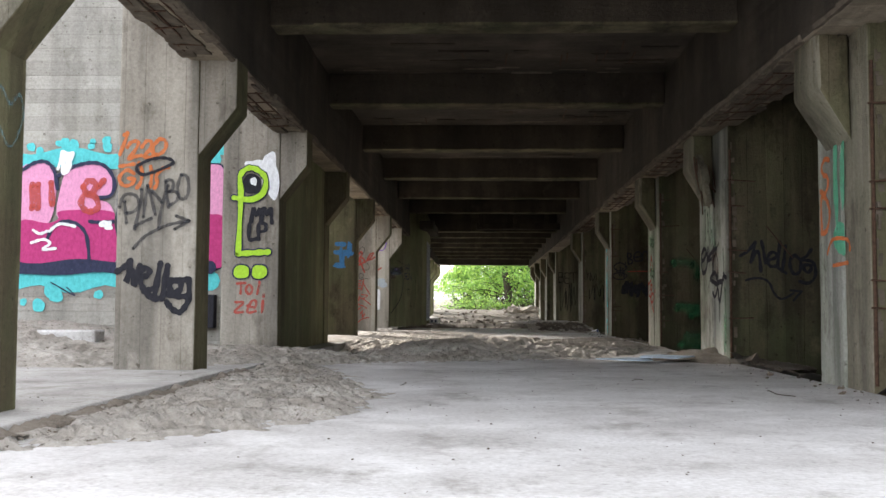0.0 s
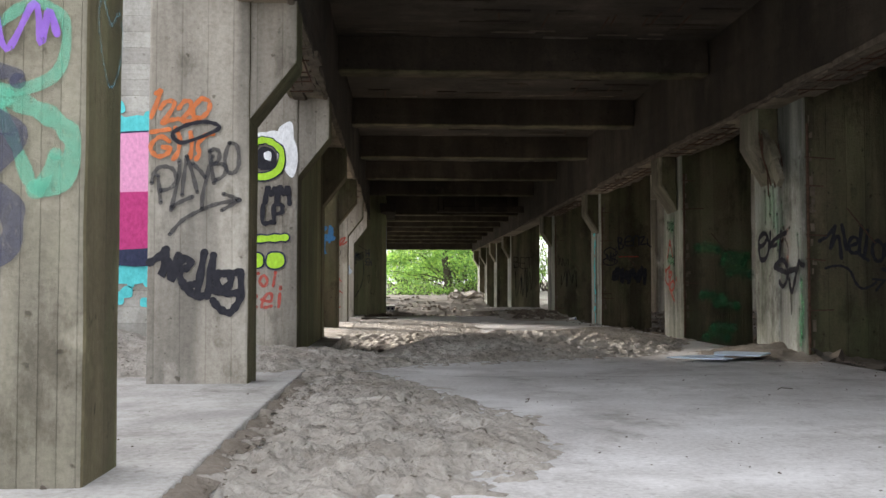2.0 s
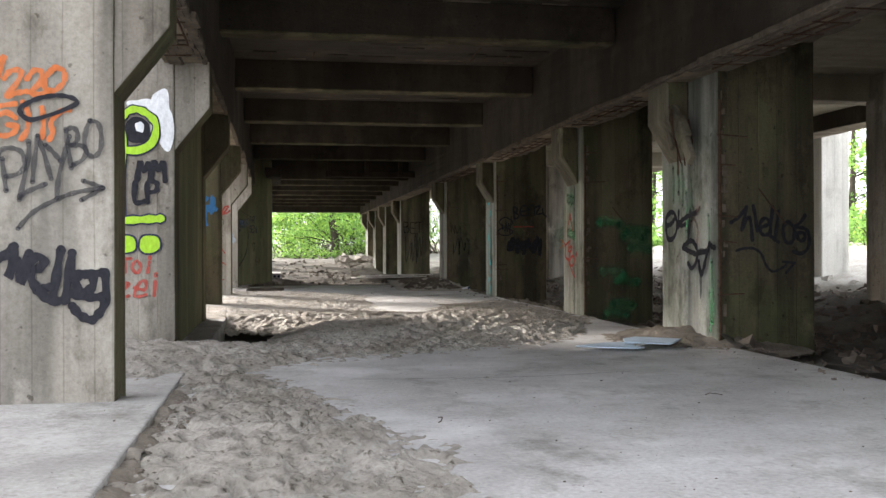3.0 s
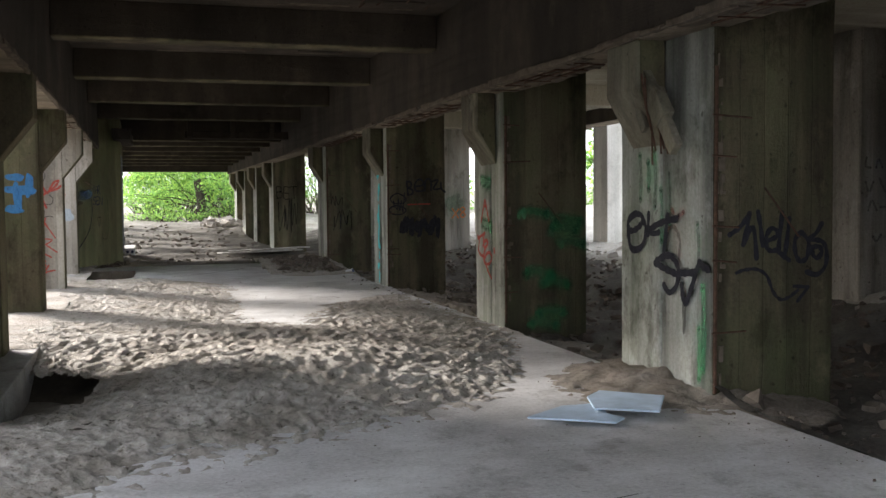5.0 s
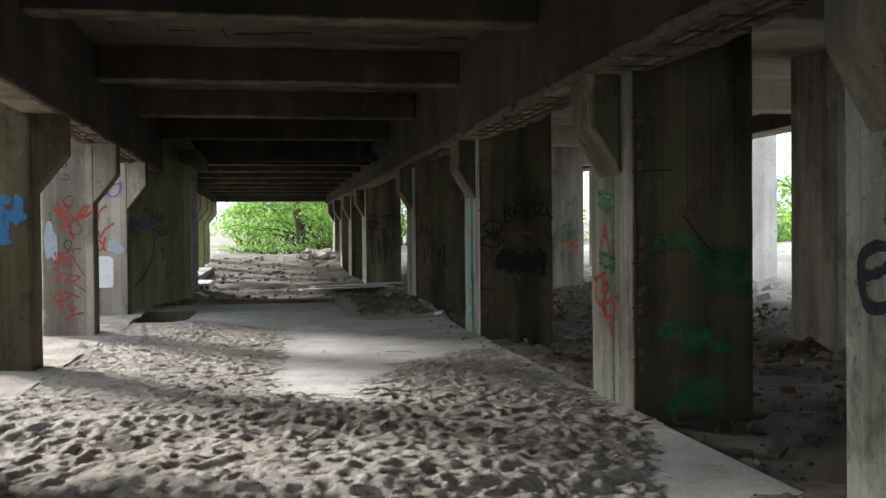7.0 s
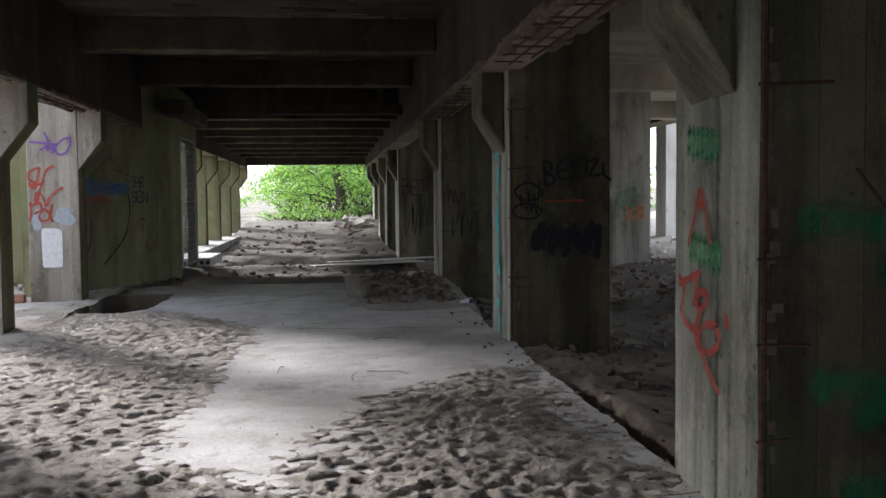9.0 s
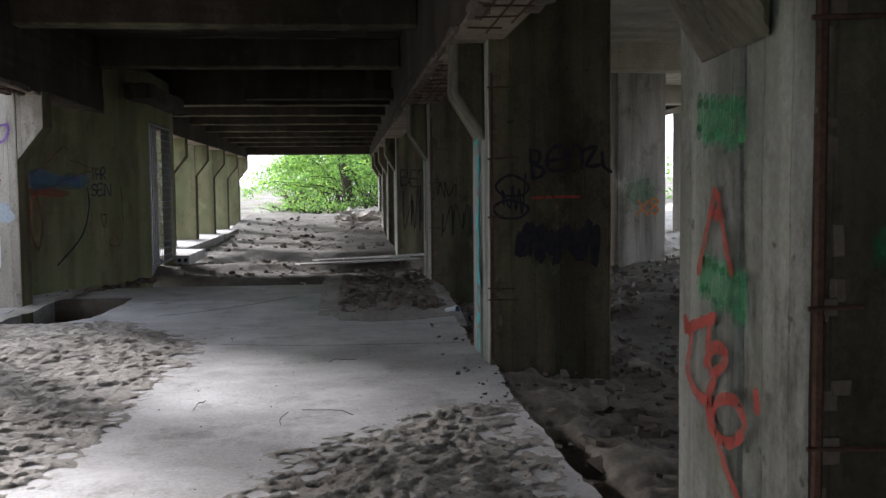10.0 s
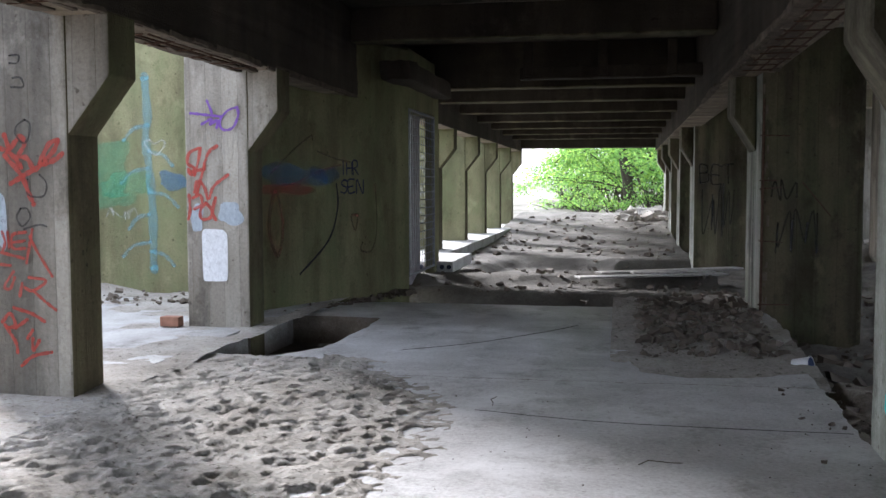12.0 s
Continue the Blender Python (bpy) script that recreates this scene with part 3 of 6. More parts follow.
def far_height(X, Y):
    z = -0.09 + 0.05 * fnoise(X, Y, 1.1, 41) + 0.05 * fnoise(X, Y, 5, 43)
    z += 0.12 * soft_step(0.7 - np.abs(Y - 31.0), 0.5)
    z -= 0.26 * soft_step(Y - 27.9, 0.3) * soft_step(29.7 - Y, 0.4)
    z -= 0.2 * soft_step(Y - 31.8, 0.8) * soft_step(36.2 - Y, 0.8) * soft_step(X + 1.25, 0.5)
    z -= 0.4 * soft_step(Y - 33.0, 0.4) * soft_step(36.0 - Y, 0.4) * soft_step(X - 1.2, 0.4)
    return z + 0.55 * soft_step(Y - 40, 14) + 0.25 * soft_step(X - 1.6, 1.2) * soft_step(Y - 44, 4)


far = sheet("far_dirt", -2.3, 2.76, 27.3, 52, 0.06, far_height, EARTH)
tagged(far, "trampled earth floor of the far part", "dirt", kind="stuff")
hole = sheet("rubble_bed", 1.25, 2.9, 23.1, 27.9, 0.04, lambda X, Y: -0.10 + 0.05 * soft_step(Y - 23.1, 0.8) + 0.2 * fnoise(X, Y, 2.2, 61) * soft_step(Y - 24.2, 1.2) + 0.1 * fnoise(X, Y, 7, 62), SAND)
tagged(hole, "dirt and broken brick filling a gap in the floor", "rubble", kind="stuff")
# Pit bed is set deep and dark, putting the shade into it.
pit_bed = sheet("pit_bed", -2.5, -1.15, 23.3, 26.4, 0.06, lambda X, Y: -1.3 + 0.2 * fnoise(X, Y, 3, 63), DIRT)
tagged(pit_bed, "dark dirt at the bottom of an open pit, set deep to hold shade", "pit", kind="stuff")

# ---- loose stones, crumbs and bits of brick ----
STONE = plain("rubble_stone", (0.38, 0.35, 0.31), 0.95, 0, 0.5, 4)
GRIT = plain("grit", (0.12, 0.1, 0.08), 0.95, 0, 0.5, 3)


def stones(name, count, place, smallest, largest, mat, label, seed):
    """Broken bits: boxes with pushed corners, joined; place(rs) gives x, y, z of each."""
    rs = np.random.RandomState(seed)
    cube = np.array([(i, j, k) for i in (-1, 1) for j in (-1, 1) for k in (-1, 1)], float)
    quad = [(0, 1, 3, 2), (4, 6, 7, 5), (0, 4, 5, 1), (2, 3, 7, 6), (0, 2, 6, 4), (1, 5, 7, 3)]
    co, fs = [], []
    for k in range(count):
        x, y, z = place(rs)
        size = smallest + (largest - smallest) * rs.rand() ** 3
        c = cube * rs.uniform(0.45, 1.0, (8, 3)) * np.array((1, rs.uniform(0.5, 0.9), rs.uniform(0.3, 0.7))) * size * 0.5
        turn = np.array(Euler(rs.uniform(-0.5, 0.5, 3) * np.array((1, 1, 6.3))).to_matrix())
        co += ((c @ turn.T) + (x, y, z + size * 0.12)).tolist()
        fs += [tuple(8 * k + i for i in q) for q in quad]
    me = bpy.data.meshes.new(name)
    me.from_pydata(co, [], fs)
    me.materials.append(mat)
    return tagged(new(name, me), label, "rubble", kind="stuff")


def hv(f, x, y):
    return float(f(np.array([[x]]), np.array([[y]]))[0, 0])


def in_box(x0, x1, y0, y1, f):
    def pick(rs):
        x, y = rs.uniform(x0, x1), rs.uniform(y0, y1)
        return x, y, hv(f, x, y) if callable(f) else f
    return pick


stones("rubble", 900, in_box(1.5, 2.72, 24.2, 27.9, lambda X, Y: -0.05 + 0.2 * fnoise(X, Y, 2.2, 61) * soft_step(Y - 24.2, 1.2) + 0.1 * fnoise(X, Y, 7, 62)), 0.02, 0.15, GRIT, "heap of dark broken brick and concrete in the floor gap", 3)
stones("rubble", 3200, in_box(2.9, 7.6, 9.0, 30.0, aisle_height), 0.025, 0.2, GRIT, "dark rubble scattered over the aisle floor", 4)
stones("rubble", 520, in_box(8.6, 16.0, 8.0, 40.0, lambda X, Y: outside_height(X, Y)), 0.06, 0.5, STONE, "pale rubble in the daylight outside the aisle", 5)
stones("rubble", 520, in_box(6.6, 9.6, 13.0, 40.0, lambda X, Y: aisle_height(X, Y) + 0.05), 0.03, 0.28, STONE, "pale broken stones at the open edge of the aisle", 25)
stones("rubble", 420, in_box(-2.0, 2.7, 28.0, 33.0, far_height), 0.02, 0.16, GRIT, "broken bits across the threshold of the far part", 6)
stones("rubble", 300, in_box(-1.9, 2.7, 33.0, 50.0, far_height), 0.03, 0.22, GRIT, "stones scattered over the far earth floor", 7)
stones("rubble", 160, in_box(1.2, 3.4, 46.0, 54.0, lambda X, Y: outside_height(X, Y) * 0 + 0.42), 0.1, 0.6, STONE, "heap of broken concrete beside the far opening", 8)
stones("crumbs", 420, in_box(-2.0, 2.7, 1.0, 24.0, 0.0), 0.003, 0.017, GRIT, "dark crumbs and leaf bits strewn on the slab", 9)
stones("crumbs", 700, in_box(-2.0, 2.6, 3.5, 23.5, lambda X, Y: np.maximum(0.0, -0.012 + 0.06 * soft_step(sand_mask(X, Y) + 0.2, 1.0)) + 0.17 * bump_in(X, Y, 0.3, 12.5, 2.3, 2.2, 1.6) ** 1.5 * soft_step(sand_mask(X, Y) + 0.2, 2.6)), 0.003, 0.016, GRIT, "dark bits and dry leaves strewn over the sand", 19)
stones("crumbs", 160, in_box(-5.0, -2.1, 1.0, 8.0, 0.06), 0.005, 0.028, GRIT, "dark crumbs strewn on the side slab", 10)
stones("crumbs", 420, in_box(-2.06, -1.86, 1.5, 8.2, 0.02), 0.008, 0.045, GRIT, "dark crumbs gathered along the slab's edge", 11)
stones("crumbs", 160, in_box(2.4, 2.95, 6.0, 12.6, 0.0), 0.008, 0.06, GRIT, "chips of concrete fallen at the foot of the piers", 12)
stones("crumbs", 120, in_box(2.4, 2.85, 15.0, 23.5, 0.0), 0.01, 0.055, GRIT, "chips of concrete along the floor's broken edge", 13)
stones("rubble", 190, lambda rs: (lambda s: (-2.9 + 0.37 * s + rs.uniform(0.02, 0.35), 25.8 + 0.93 * s, 0.0))(rs.uniform(0.2, 3.3)), 0.03, 0.16, GRIT, "dark rubble heaped along the foot of the wall", 14)
stones("crumbs", 160, in_box(-5.5, -2.6, 26.2, 27.8, 0.08), 0.02, 0.12, GRIT, "broken bits along the foot of the green wall", 15)

# dirt drifts at the foot of the right piers
gutter = sheet("dirt_strip", -2.06, -1.8, 1.5, 8.4, 0.02, lambda X, Y: -0.02 + 0.06 * soft_step(-1.86 - X, 0.2) + 0.07 * (fnoise(X, Y, 9, 81) - 0.5), DRIFT, lambda X, Y, Z: (Z > -0.004) & (X < -1.97 + 0.16 * (fnoise(X, Y, 4, 82) - 0.5)))
tagged(gutter, "brown crumbly dirt gathered along the slab's edge", "dirt", kind="stuff")
drift = sheet("dirt_drift", 1.5, 3.6, 9.6, 13.4, 0.03, lambda X, Y: -0.055 + 0.17 * bump_in(X, Y, 2.75, 11.5, 1.15, 1.5, 1.1) * (0.5 + 1.0 * fnoise(X, Y, 4, 71)) + 0.05 * (fnoise(X, Y, 14, 72, 3) - 0.5), DRIFT, lambda X, Y, Z: bump_in(X, Y, 2.75, 11.5, 1.15, 1.5, 1.1) > 0.06)
tagged(drift, "brown dirt heaped against the foot of the pier", "dirt", kind="stuff")


edge_dirt = sheet("dirt_drift", 2.66, 4.3, 15.95, 23.6, 0.03, lambda X, Y: -0.05 - 0.1 * soft_step(X - 2.9, 0.9) + 0.13 * (fnoise(X, Y, 2.4, 73) - 0.5) + 0.09 * (fnoise(X, Y, 9, 74, 3) - 0.5) - 0.14 * soft_step(0.16 - np.abs(X - 2.86), 0.12) * soft_step(fnoise(X, Y, 0.9, 75) - 0.35, 0.2), DRIFT)
tagged(edge_dirt, "crumbly brown dirt along the slab's broken edge", "dirt", kind="stuff")
stones("rubble", 260, in_box(2.75, 4.3, 15.9, 23.6, -0.07), 0.015, 0.11, GRIT, "broken bits in the dirt beside the slab", 26)


# ---- spray paint: strokes laid on a face ----
class Face:
    """An upright face: a corner on plan, the level direction in which writing runs, and the way it looks."""

    def __init__(self, x, y, dx, dy):
        n = math.hypot(dx, dy)
        self.o, self.d = Vector((x, y, 0)), Vector((dx / n, dy / n, 0))
        self.n = Vector((self.d.y, -self.d.x, 0))

    def at(self, s, z, lift):
        return self.o + self.d * s + self.n * lift + Vector((0, 0, z))


GLYPH = {
    "A": "00 49 80|13 73", "B": "00 09 59 68 66 55 05|55 74 72 60 00", "C": "88 59 17 14 12 40 71", "D": "00 09 49 76 73 40 00", "E": "89 09 00 80|05 65",
    "F": "00 09 89|05 65", "G": "88 49 06 03 30 71 84 54", "H": "00 09|80 89|05 85", "I": "40 49", "J": "69 63 40 11", "K": "00 09|89 04 80", "L": "09 00 70",
    "M": "00 19 45 79 90", "N": "00 09 80 89", "O": "40 04 06 49 86 84 40", "P": "00 09 69 77 65 04", "R": "00 09 69 77 65 04|34 80", "S": "88 49 17 35 64 72 40 01",
    "T": "40 49|09 89", "U": "09 02 40 82 89", "V": "09 40 89", "W": "09 10 45 80 99", "X": "00 89|09 80", "Y": "09 45 40|89 45", "Z": "09 89 00 80",
    "a": "65 35 03 10 40 65 60 80", "b": "09 00 40 63 55 14", "e": "03 63 66 36 13 10 40 71", "g": "65 26 03 21 53 65 61 3x 1x", "i": "36 30|38 39", "k": "09 00|56 03 60", "l": "29 20 40",
    "n": "06 00|05 36 64 60", "o": "30 03 26 56 73 50 30", "p": "06 0y|05 46 63 40 01", "r": "06 00|04 36 56", "s": "65 36 15 43 51 20 01", "t": "39 31 50 70|16 66", "u": "06 02 30 62 66 60",
    "w": "09 10 36 60 89", "z": "06 66 00 70", "1": "27 49 40", "2": "07 39 77 64 00 80", "0": "40 04 06 49 86 84 40", "8": "45 17 49 77 45 12 40 72 45", "7": "09 89 30",
    "(": "69 36 33 60", "~": "05 37 54 86", "/": "00 99", "-": "05 85", "o_": "30 03 26 56 73 50 30",
}
LOW = {"x": -2, "y": -3}


def smooth_line(pts, closed=False, n=6):
    """A rounded line through the points."""
    out = []
    m = len(pts)
    for i in range(m if closed else m - 1):
        p0, p1, p2, p3 = (pts[(i + k) % m] if closed else pts[min(max(i + k, 0), m - 1)] for k in (-1, 0, 1, 2))
        for k in range(n):
            t = k / n
            out.append(tuple(0.5 * (2 * b + (c - a) * t + (2 * a - 5 * b + 4 * c - d) * t * t + (3 * b - a - 3 * c + d) * t**3) for a, b, c, d in zip(p0, p1, p2, p3)))
    out.append(pts[0] if closed else pts[-1])
    return out


def ribbon(bm, face, pts, width, lift, taper=True):
    """A flat painted line of that width with round ends."""
    n = len(pts)
    rows = []
    for i, (s, z) in enumerate(pts):
        a, b = pts[max(i - 1, 0)], pts[min(i + 1, n - 1)]
        ds, dz = b[0] - a[0], b[1] - a[1]
        q = math.hypot(ds, dz) or 1e-6
        w = width / 2 * (1 + 0.18 * math.sin(i * 0.9 + s * 40))
        up = lift + 0.00012 * i
        rows.append((bm.verts.new(face.at(s - dz / q * w, z + ds / q * w, up)), bm.verts.new(face.at(s + dz / q * w, z - ds / q * w, up))))
    for a, b in zip(rows, rows[1:]):
        bm.faces.new((a[0], b[0], b[1], a[1]))
    for k, (s, z) in ((0, pts[0]), (1, pts[-1])):
        up = lift + 0.00012 * (n if k else -1)
        bm.faces.new([bm.verts.new(face.at(s + math.cos(t) * width * 0.52, z + math.sin(t) * width * 0.52, up)) for t in [i * math.pi / 5 for i in range(10)]])


def blot(bm, face, s, z, rs_, rz, lift, wob=0.1, seed=1, square=0.8, n=36):
    """A filled rounded patch of paint."""
    r = random.Random(seed)
    ph = [r.uniform(0, 6.3) for _ in range(3)]
    ring = []
    for i in range(n):
        t = 2 * math.pi * i / n
        k = 1 + wob * (math.sin(2 * t + ph[0]) * 0.5 + math.sin(3 * t + ph[1]) * 0.4 + math.sin(5 * t + ph[2]) * 0.3)
        c, q = math.cos(t), math.sin(t)
        ring.append(bm.verts.new(face.at(s + rs_ * k * math.copysign(abs(c) ** square, c), z + rz * k * math.copysign(abs(q) ** square, q), lift)))
    bm.faces.new(ring)


LIFT = 0.009


def write(face, text, s0, s1, z0, z1, width, mat, owner, lean=0.0, lift=LIFT, label="", step=0.0):
    """Hand-sprayed letters that fill a box of the face; lean slants them, step lifts each one. Each letter is a part."""
    adv = (s1 - s0) / len(text)
    r = random.Random(len(text) * 7 + int(abs(s0) * 100))
    for i, ch in enumerate(text):
        bm = bmesh.new()
        k, tall, wide = 0, r.uniform(0.88, 1.12), r.uniform(0.92, 1.12)
        turn = r.uniform(-0.1, 0.1)
        for stroke in GLYPH.get(ch, "").split("|"):
            if not stroke:
                continue
            pts = [(int(p[0]) / 9, LOW[p[1]] / 9 if p[1] in LOW else int(p[1]) / 9) for p in stroke.split()]
            jig = r.uniform(-0.04, 0.04)
            pts = [(u * wide + turn * v + r.uniform(-0.02, 0.02), v * tall - turn * u + r.uniform(-0.02, 0.02)) for u, v in pts]
            pts = [(s0 + adv * (i + 0.04 + 0.92 * u) + lean * (z1 - z0) * v, z0 + (z1 - z0) * (v + jig) + step * i) for u, v in pts]
            pts = smooth_line(pts) if len(pts) > 2 else [tuple(a + (c - a) * t / 4 for a, c in zip(*pts)) for t in range(5)]
            ribbon(bm, face, pts, width, lift + 0.0005 * (k % 9) + 0.0002 * i)
            k += 1
        settle(part("letter", bm, mat, owner, label), owner)


def tag(face, lines, width, mat, owner, lift=LIFT, label=""):
    """A tag sprayed in one go: each line of the hand is a part of its own."""
    for k, pts in enumerate(lines):
        bm = bmesh.new()
        pts = smooth_line(pts) if len(pts) > 2 else [tuple(a + (c - a) * t / 4 for a, c in zip(*pts)) for t in range(5)]
        ribbon(bm, face, pts, width, lift + 0.0006 * (k % 9))
        settle(part("stroke", bm, mat, owner, label), owner)


def filled(face, outline, mat, owner, lift=LIFT, label=""):
    """A painted area inside a rounded outline."""
    bm = bmesh.new()
    bm.faces.new([bm.verts.new(face.at(u, z, lift)) for u, z in smooth_line(outline, True, 4)[:-1]])
    settle(part("paint_patch", bm, mat, owner, label), owner)


def settle(ob, owner):
    if owner is not None:
        ob.matrix_parent_inverse = Matrix.Translation(-owner.location)
    return ob


def line(face, pts, width, mat, owner, closed=False, lift=LIFT, label=""):
    bm = bmesh.new()
    ribbon(bm, face, smooth_line(pts, closed), width, lift)
    return settle(part("graffiti", bm, mat, owner, label), owner)


def patch(face, spots, mat, owner, lift=LIFT, wob=0.1, label="", square=0.8):
    for i, (s, z, a, c) in enumerate(spots):
        bm = bmesh.new()
        blot(bm, face, s, z, a, c, lift + 0.0003 * (i % 12), wob, i + int(abs(s) * 50), square)
        settle(part("paint_patch", bm, mat, owner, label), owner)


def scribble(face, s0, s1, z0, z1, turns, width, mat, owner, seed=1, lift=LIFT, label=""):
    r = random.Random(seed)
    pts = []
    for i in range(turns):
        t = i / (turns - 1)
        pts.append((s0 + (s1 - s0) * min(1, max(0, t + r.uniform(-0.12, 0.12))), (z1 if i % 2 else z0) + r.uniform(-0.3, 0.3) * (z1 - z0)))
    return line(face, pts, width, mat, owner, False, lift, label)


BLACK = paint("black_spray", (0.022, 0.022, 0.028), 0.95)
SOFTBLACK = paint("thin_black_spray", (0.04, 0.04, 0.045), 0.7)
ORANGE = paint("orange_spray", (0.62, 0.17, 0.05), 0.75)
RED = paint("red_spray", (0.48, 0.075, 0.055), 0.68)
LIME = paint("lime_spray", (0.36, 0.62, 0.05), 0.95)
PINK = paint("pink_spray", (0.66, 0.29, 0.46), 0.9)
MAGENTA = paint("magenta_spray", (0.44, 0.045, 0.17), 0.95)
CYAN = paint("turquoise_spray", (0.08, 0.50, 0.52), 0.85)
PALE = paint("white_spray", (0.72, 0.74, 0.76), 0.9)
TEAL = paint("mint_spray", (0.10, 0.46, 0.28), 0.72)
MINT = paint("worn_mint_spray", (0.10, 0.40, 0.27), 0.5)
WORNNAVY = paint("worn_navy_spray", (0.05, 0.055, 0.09), 0.6)
PURPLE = paint("purple_spray", (0.22, 0.10, 0.45), 0.78)
GREEN = paint("green_spray", (0.03, 0.23, 0.09), 0.31)
BLUE = paint("blue_spray", (0.06, 0.24, 0.52), 0.7)
MIST2 = paint("thin_green_spray", (0.05, 0.36, 0.14), 0.45)
SKYBLUE = paint("sky_blue_spray", (0.12, 0.36, 0.46), 0.32)
MIST = paint("thin_mint_spray", (0.08, 0.36, 0.20), 0.3)
FADED = paint("faded_red_spray", (0.34, 0.07, 0.05), 0.5)
BLUE2 = paint("faded_blue_spray", (0.05, 0.17, 0.33), 0.42)
FAINT = paint("faint_white_spray", (0.42, 0.44, 0.42), 0.4)
NAVY = paint("navy_spray", (0.03, 0.035, 0.07), 0.9)
PALEBLUE = paint("pale_blue_roller_paint", (0.50, 0.58, 0.66), 0.7)


def front(y, x=0.0):
    return Face(x, y, 1, 0)


def right_face():
    return Face(RX0, 0, 0, -1)


# column with the black tags
A = columns[7.88]
fa = front(7.88)
tag(fa, [[(-2.95, 1.99), (-2.92, 2.01), (-2.94, 1.94), (-2.98, 1.83)], [(-2.92, 1.89), (-2.89, 1.93), (-2.84, 1.94), (-2.83, 1.91), (-2.87, 1.84), (-2.91, 1.79), (-2.85, 1.81), (-2.8, 1.82)], [(-2.8, 1.89), (-2.76, 1.94), (-2.72, 1.93), (-2.73, 1.87), (-2.78, 1.81), (-2.71, 1.81), (-2.68, 1.83)], [(-2.66, 1.95), (-2.7, 1.9), (-2.7, 1.84), (-2.65, 1.83), (-2.6, 1.88), (-2.6, 1.94), (-2.65, 1.96)], [(-2.98, 1.73), (-2.86, 1.75)], [(-2.86, 1.67), (-2.91, 1.7), (-2.96, 1.67), (-2.98, 1.62), (-2.94, 1.57), (-2.88, 1.58), (-2.85, 1.62), (-2.9, 1.63)], [(-2.82, 1.76), (-2.79, 1.69), (-2.8, 1.6), (-2.83, 1.55)], [(-2.72, 1.73), (-2.71, 1.65), (-2.72, 1.56)], [(-2.57, 1.72), (-2.62, 1.71), (-2.67, 1.65), (-2.66, 1.59), (-2.68, 1.55)]], 0.03, ORANGE, A, label="orange sprayed numerals")
tag(fa, [[(-2.83, 1.69), (-2.83, 1.73), (-2.74, 1.78), (-2.64, 1.8), (-2.56, 1.79), (-2.53, 1.76), (-2.6, 1.72), (-2.7, 1.68), (-2.78, 1.66), (-2.83, 1.69)]], 0.026, BLACK, A, LIFT + 0.007)
tag(fa, [[(-2.97, 1.39), (-2.96, 1.44), (-2.93, 1.49), (-2.88, 1.5), (-2.83, 1.48), (-2.81, 1.43), (-2.82, 1.38), (-2.86, 1.35), (-2.91, 1.34)], [(-2.93, 1.44), (-2.92, 1.35), (-2.91, 1.26)], [(-2.79, 1.54), (-2.79, 1.46), (-2.81, 1.35), (-2.84, 1.21)], [(-2.84, 1.23), (-2.79, 1.26), (-2.7, 1.3)], [(-2.77, 1.31), (-2.76, 1.42), (-2.74, 1.57)], [(-2.74, 1.57), (-2.71, 1.48), (-2.67, 1.33)], [(-2.7, 1.52), (-2.65, 1.47), (-2.62, 1.43)], [(-2.57, 1.57), (-2.6, 1.46), (-2.63, 1.33), (-2.64, 1.22)], [(-2.59, 1.61), (-2.58, 1.52), (-2.56, 1.39)], [(-2.59, 1.6), (-2.56, 1.62), (-2.53, 1.6), (-2.53, 1.55), (-2.56, 1.52)], [(-2.56, 1.52), (-2.51, 1.52), (-2.48, 1.49), (-2.5, 1.44), (-2.55, 1.41)], [(-2.46, 1.66), (-2.48, 1.61), (-2.49, 1.53), (-2.47, 1.47), (-2.43, 1.46), (-2.4, 1.51), (-2.4, 1.6), (-2.42, 1.65), (-2.46, 1.66)]], 0.027, SOFTBLACK, A, LIFT + 0.005, "black sprayed tag")
tag(fa, [[(-2.85, 1.05), (-2.77, 1.14), (-2.67, 1.2), (-2.55, 1.25), (-2.39, 1.28)], [(-2.5, 1.32), (-2.44, 1.3), (-2.39, 1.28)], [(-2.51, 1.21), (-2.44, 1.25), (-2.39, 1.28)]], 0.026, SOFTBLACK, A)
tag(fa, [[(-2.98, 0.86), (-2.92, 0.9), (-2.87, 0.95)], [(-2.87, 0.95), (-2.88, 0.86), (-2.9, 0.78), (-2.85, 0.87), (-2.83, 0.75), (-2.79, 0.91)], [(-2.78, 0.81), (-2.73, 0.83), (-2.71, 0.87), (-2.75, 0.89), (-2.78, 0.85), (-2.78, 0.77), (-2.74, 0.71), (-2.68, 0.72)], [(-2.62, 0.93), (-2.64, 0.81), (-2.66, 0.68), (-2.67, 0.64)], [(-2.56, 0.91), (-2.58, 0.77), (-2.6, 0.64)], [(-2.75, 0.7), (-2.67, 0.64), (-2.6, 0.65)], [(-2.54, 0.77), (-2.5, 0.79), (-2.45, 0.77), (-2.45, 0.72), (-2.49, 0.69), (-2.53, 0.71), (-2.54, 0.76)], [(-2.55, 0.79), (-2.46, 0.79), (-2.38, 0.8)], [(-2.57, 0.68), (-2.47, 0.66), (-2.39, 0.66)], [(-2.56, 0.61), (-2.52, 0.56), (-2.46, 0.53), (-2.42, 0.56), (-2.38, 0.64), (-2.38, 0.79)]], 0.05, BLACK, A, LIFT, "bold black sprayed tag")

# column and wall with the lime figure
B = columns[11.15]
fb = front(11.15)
patch(fb, [(-2.44, 2.10, 0.10, 0.26), (-2.60, 2.22, 0.12, 0.07)], PALE, B, LIFT - 0.003, 0.25, "white roller patch")
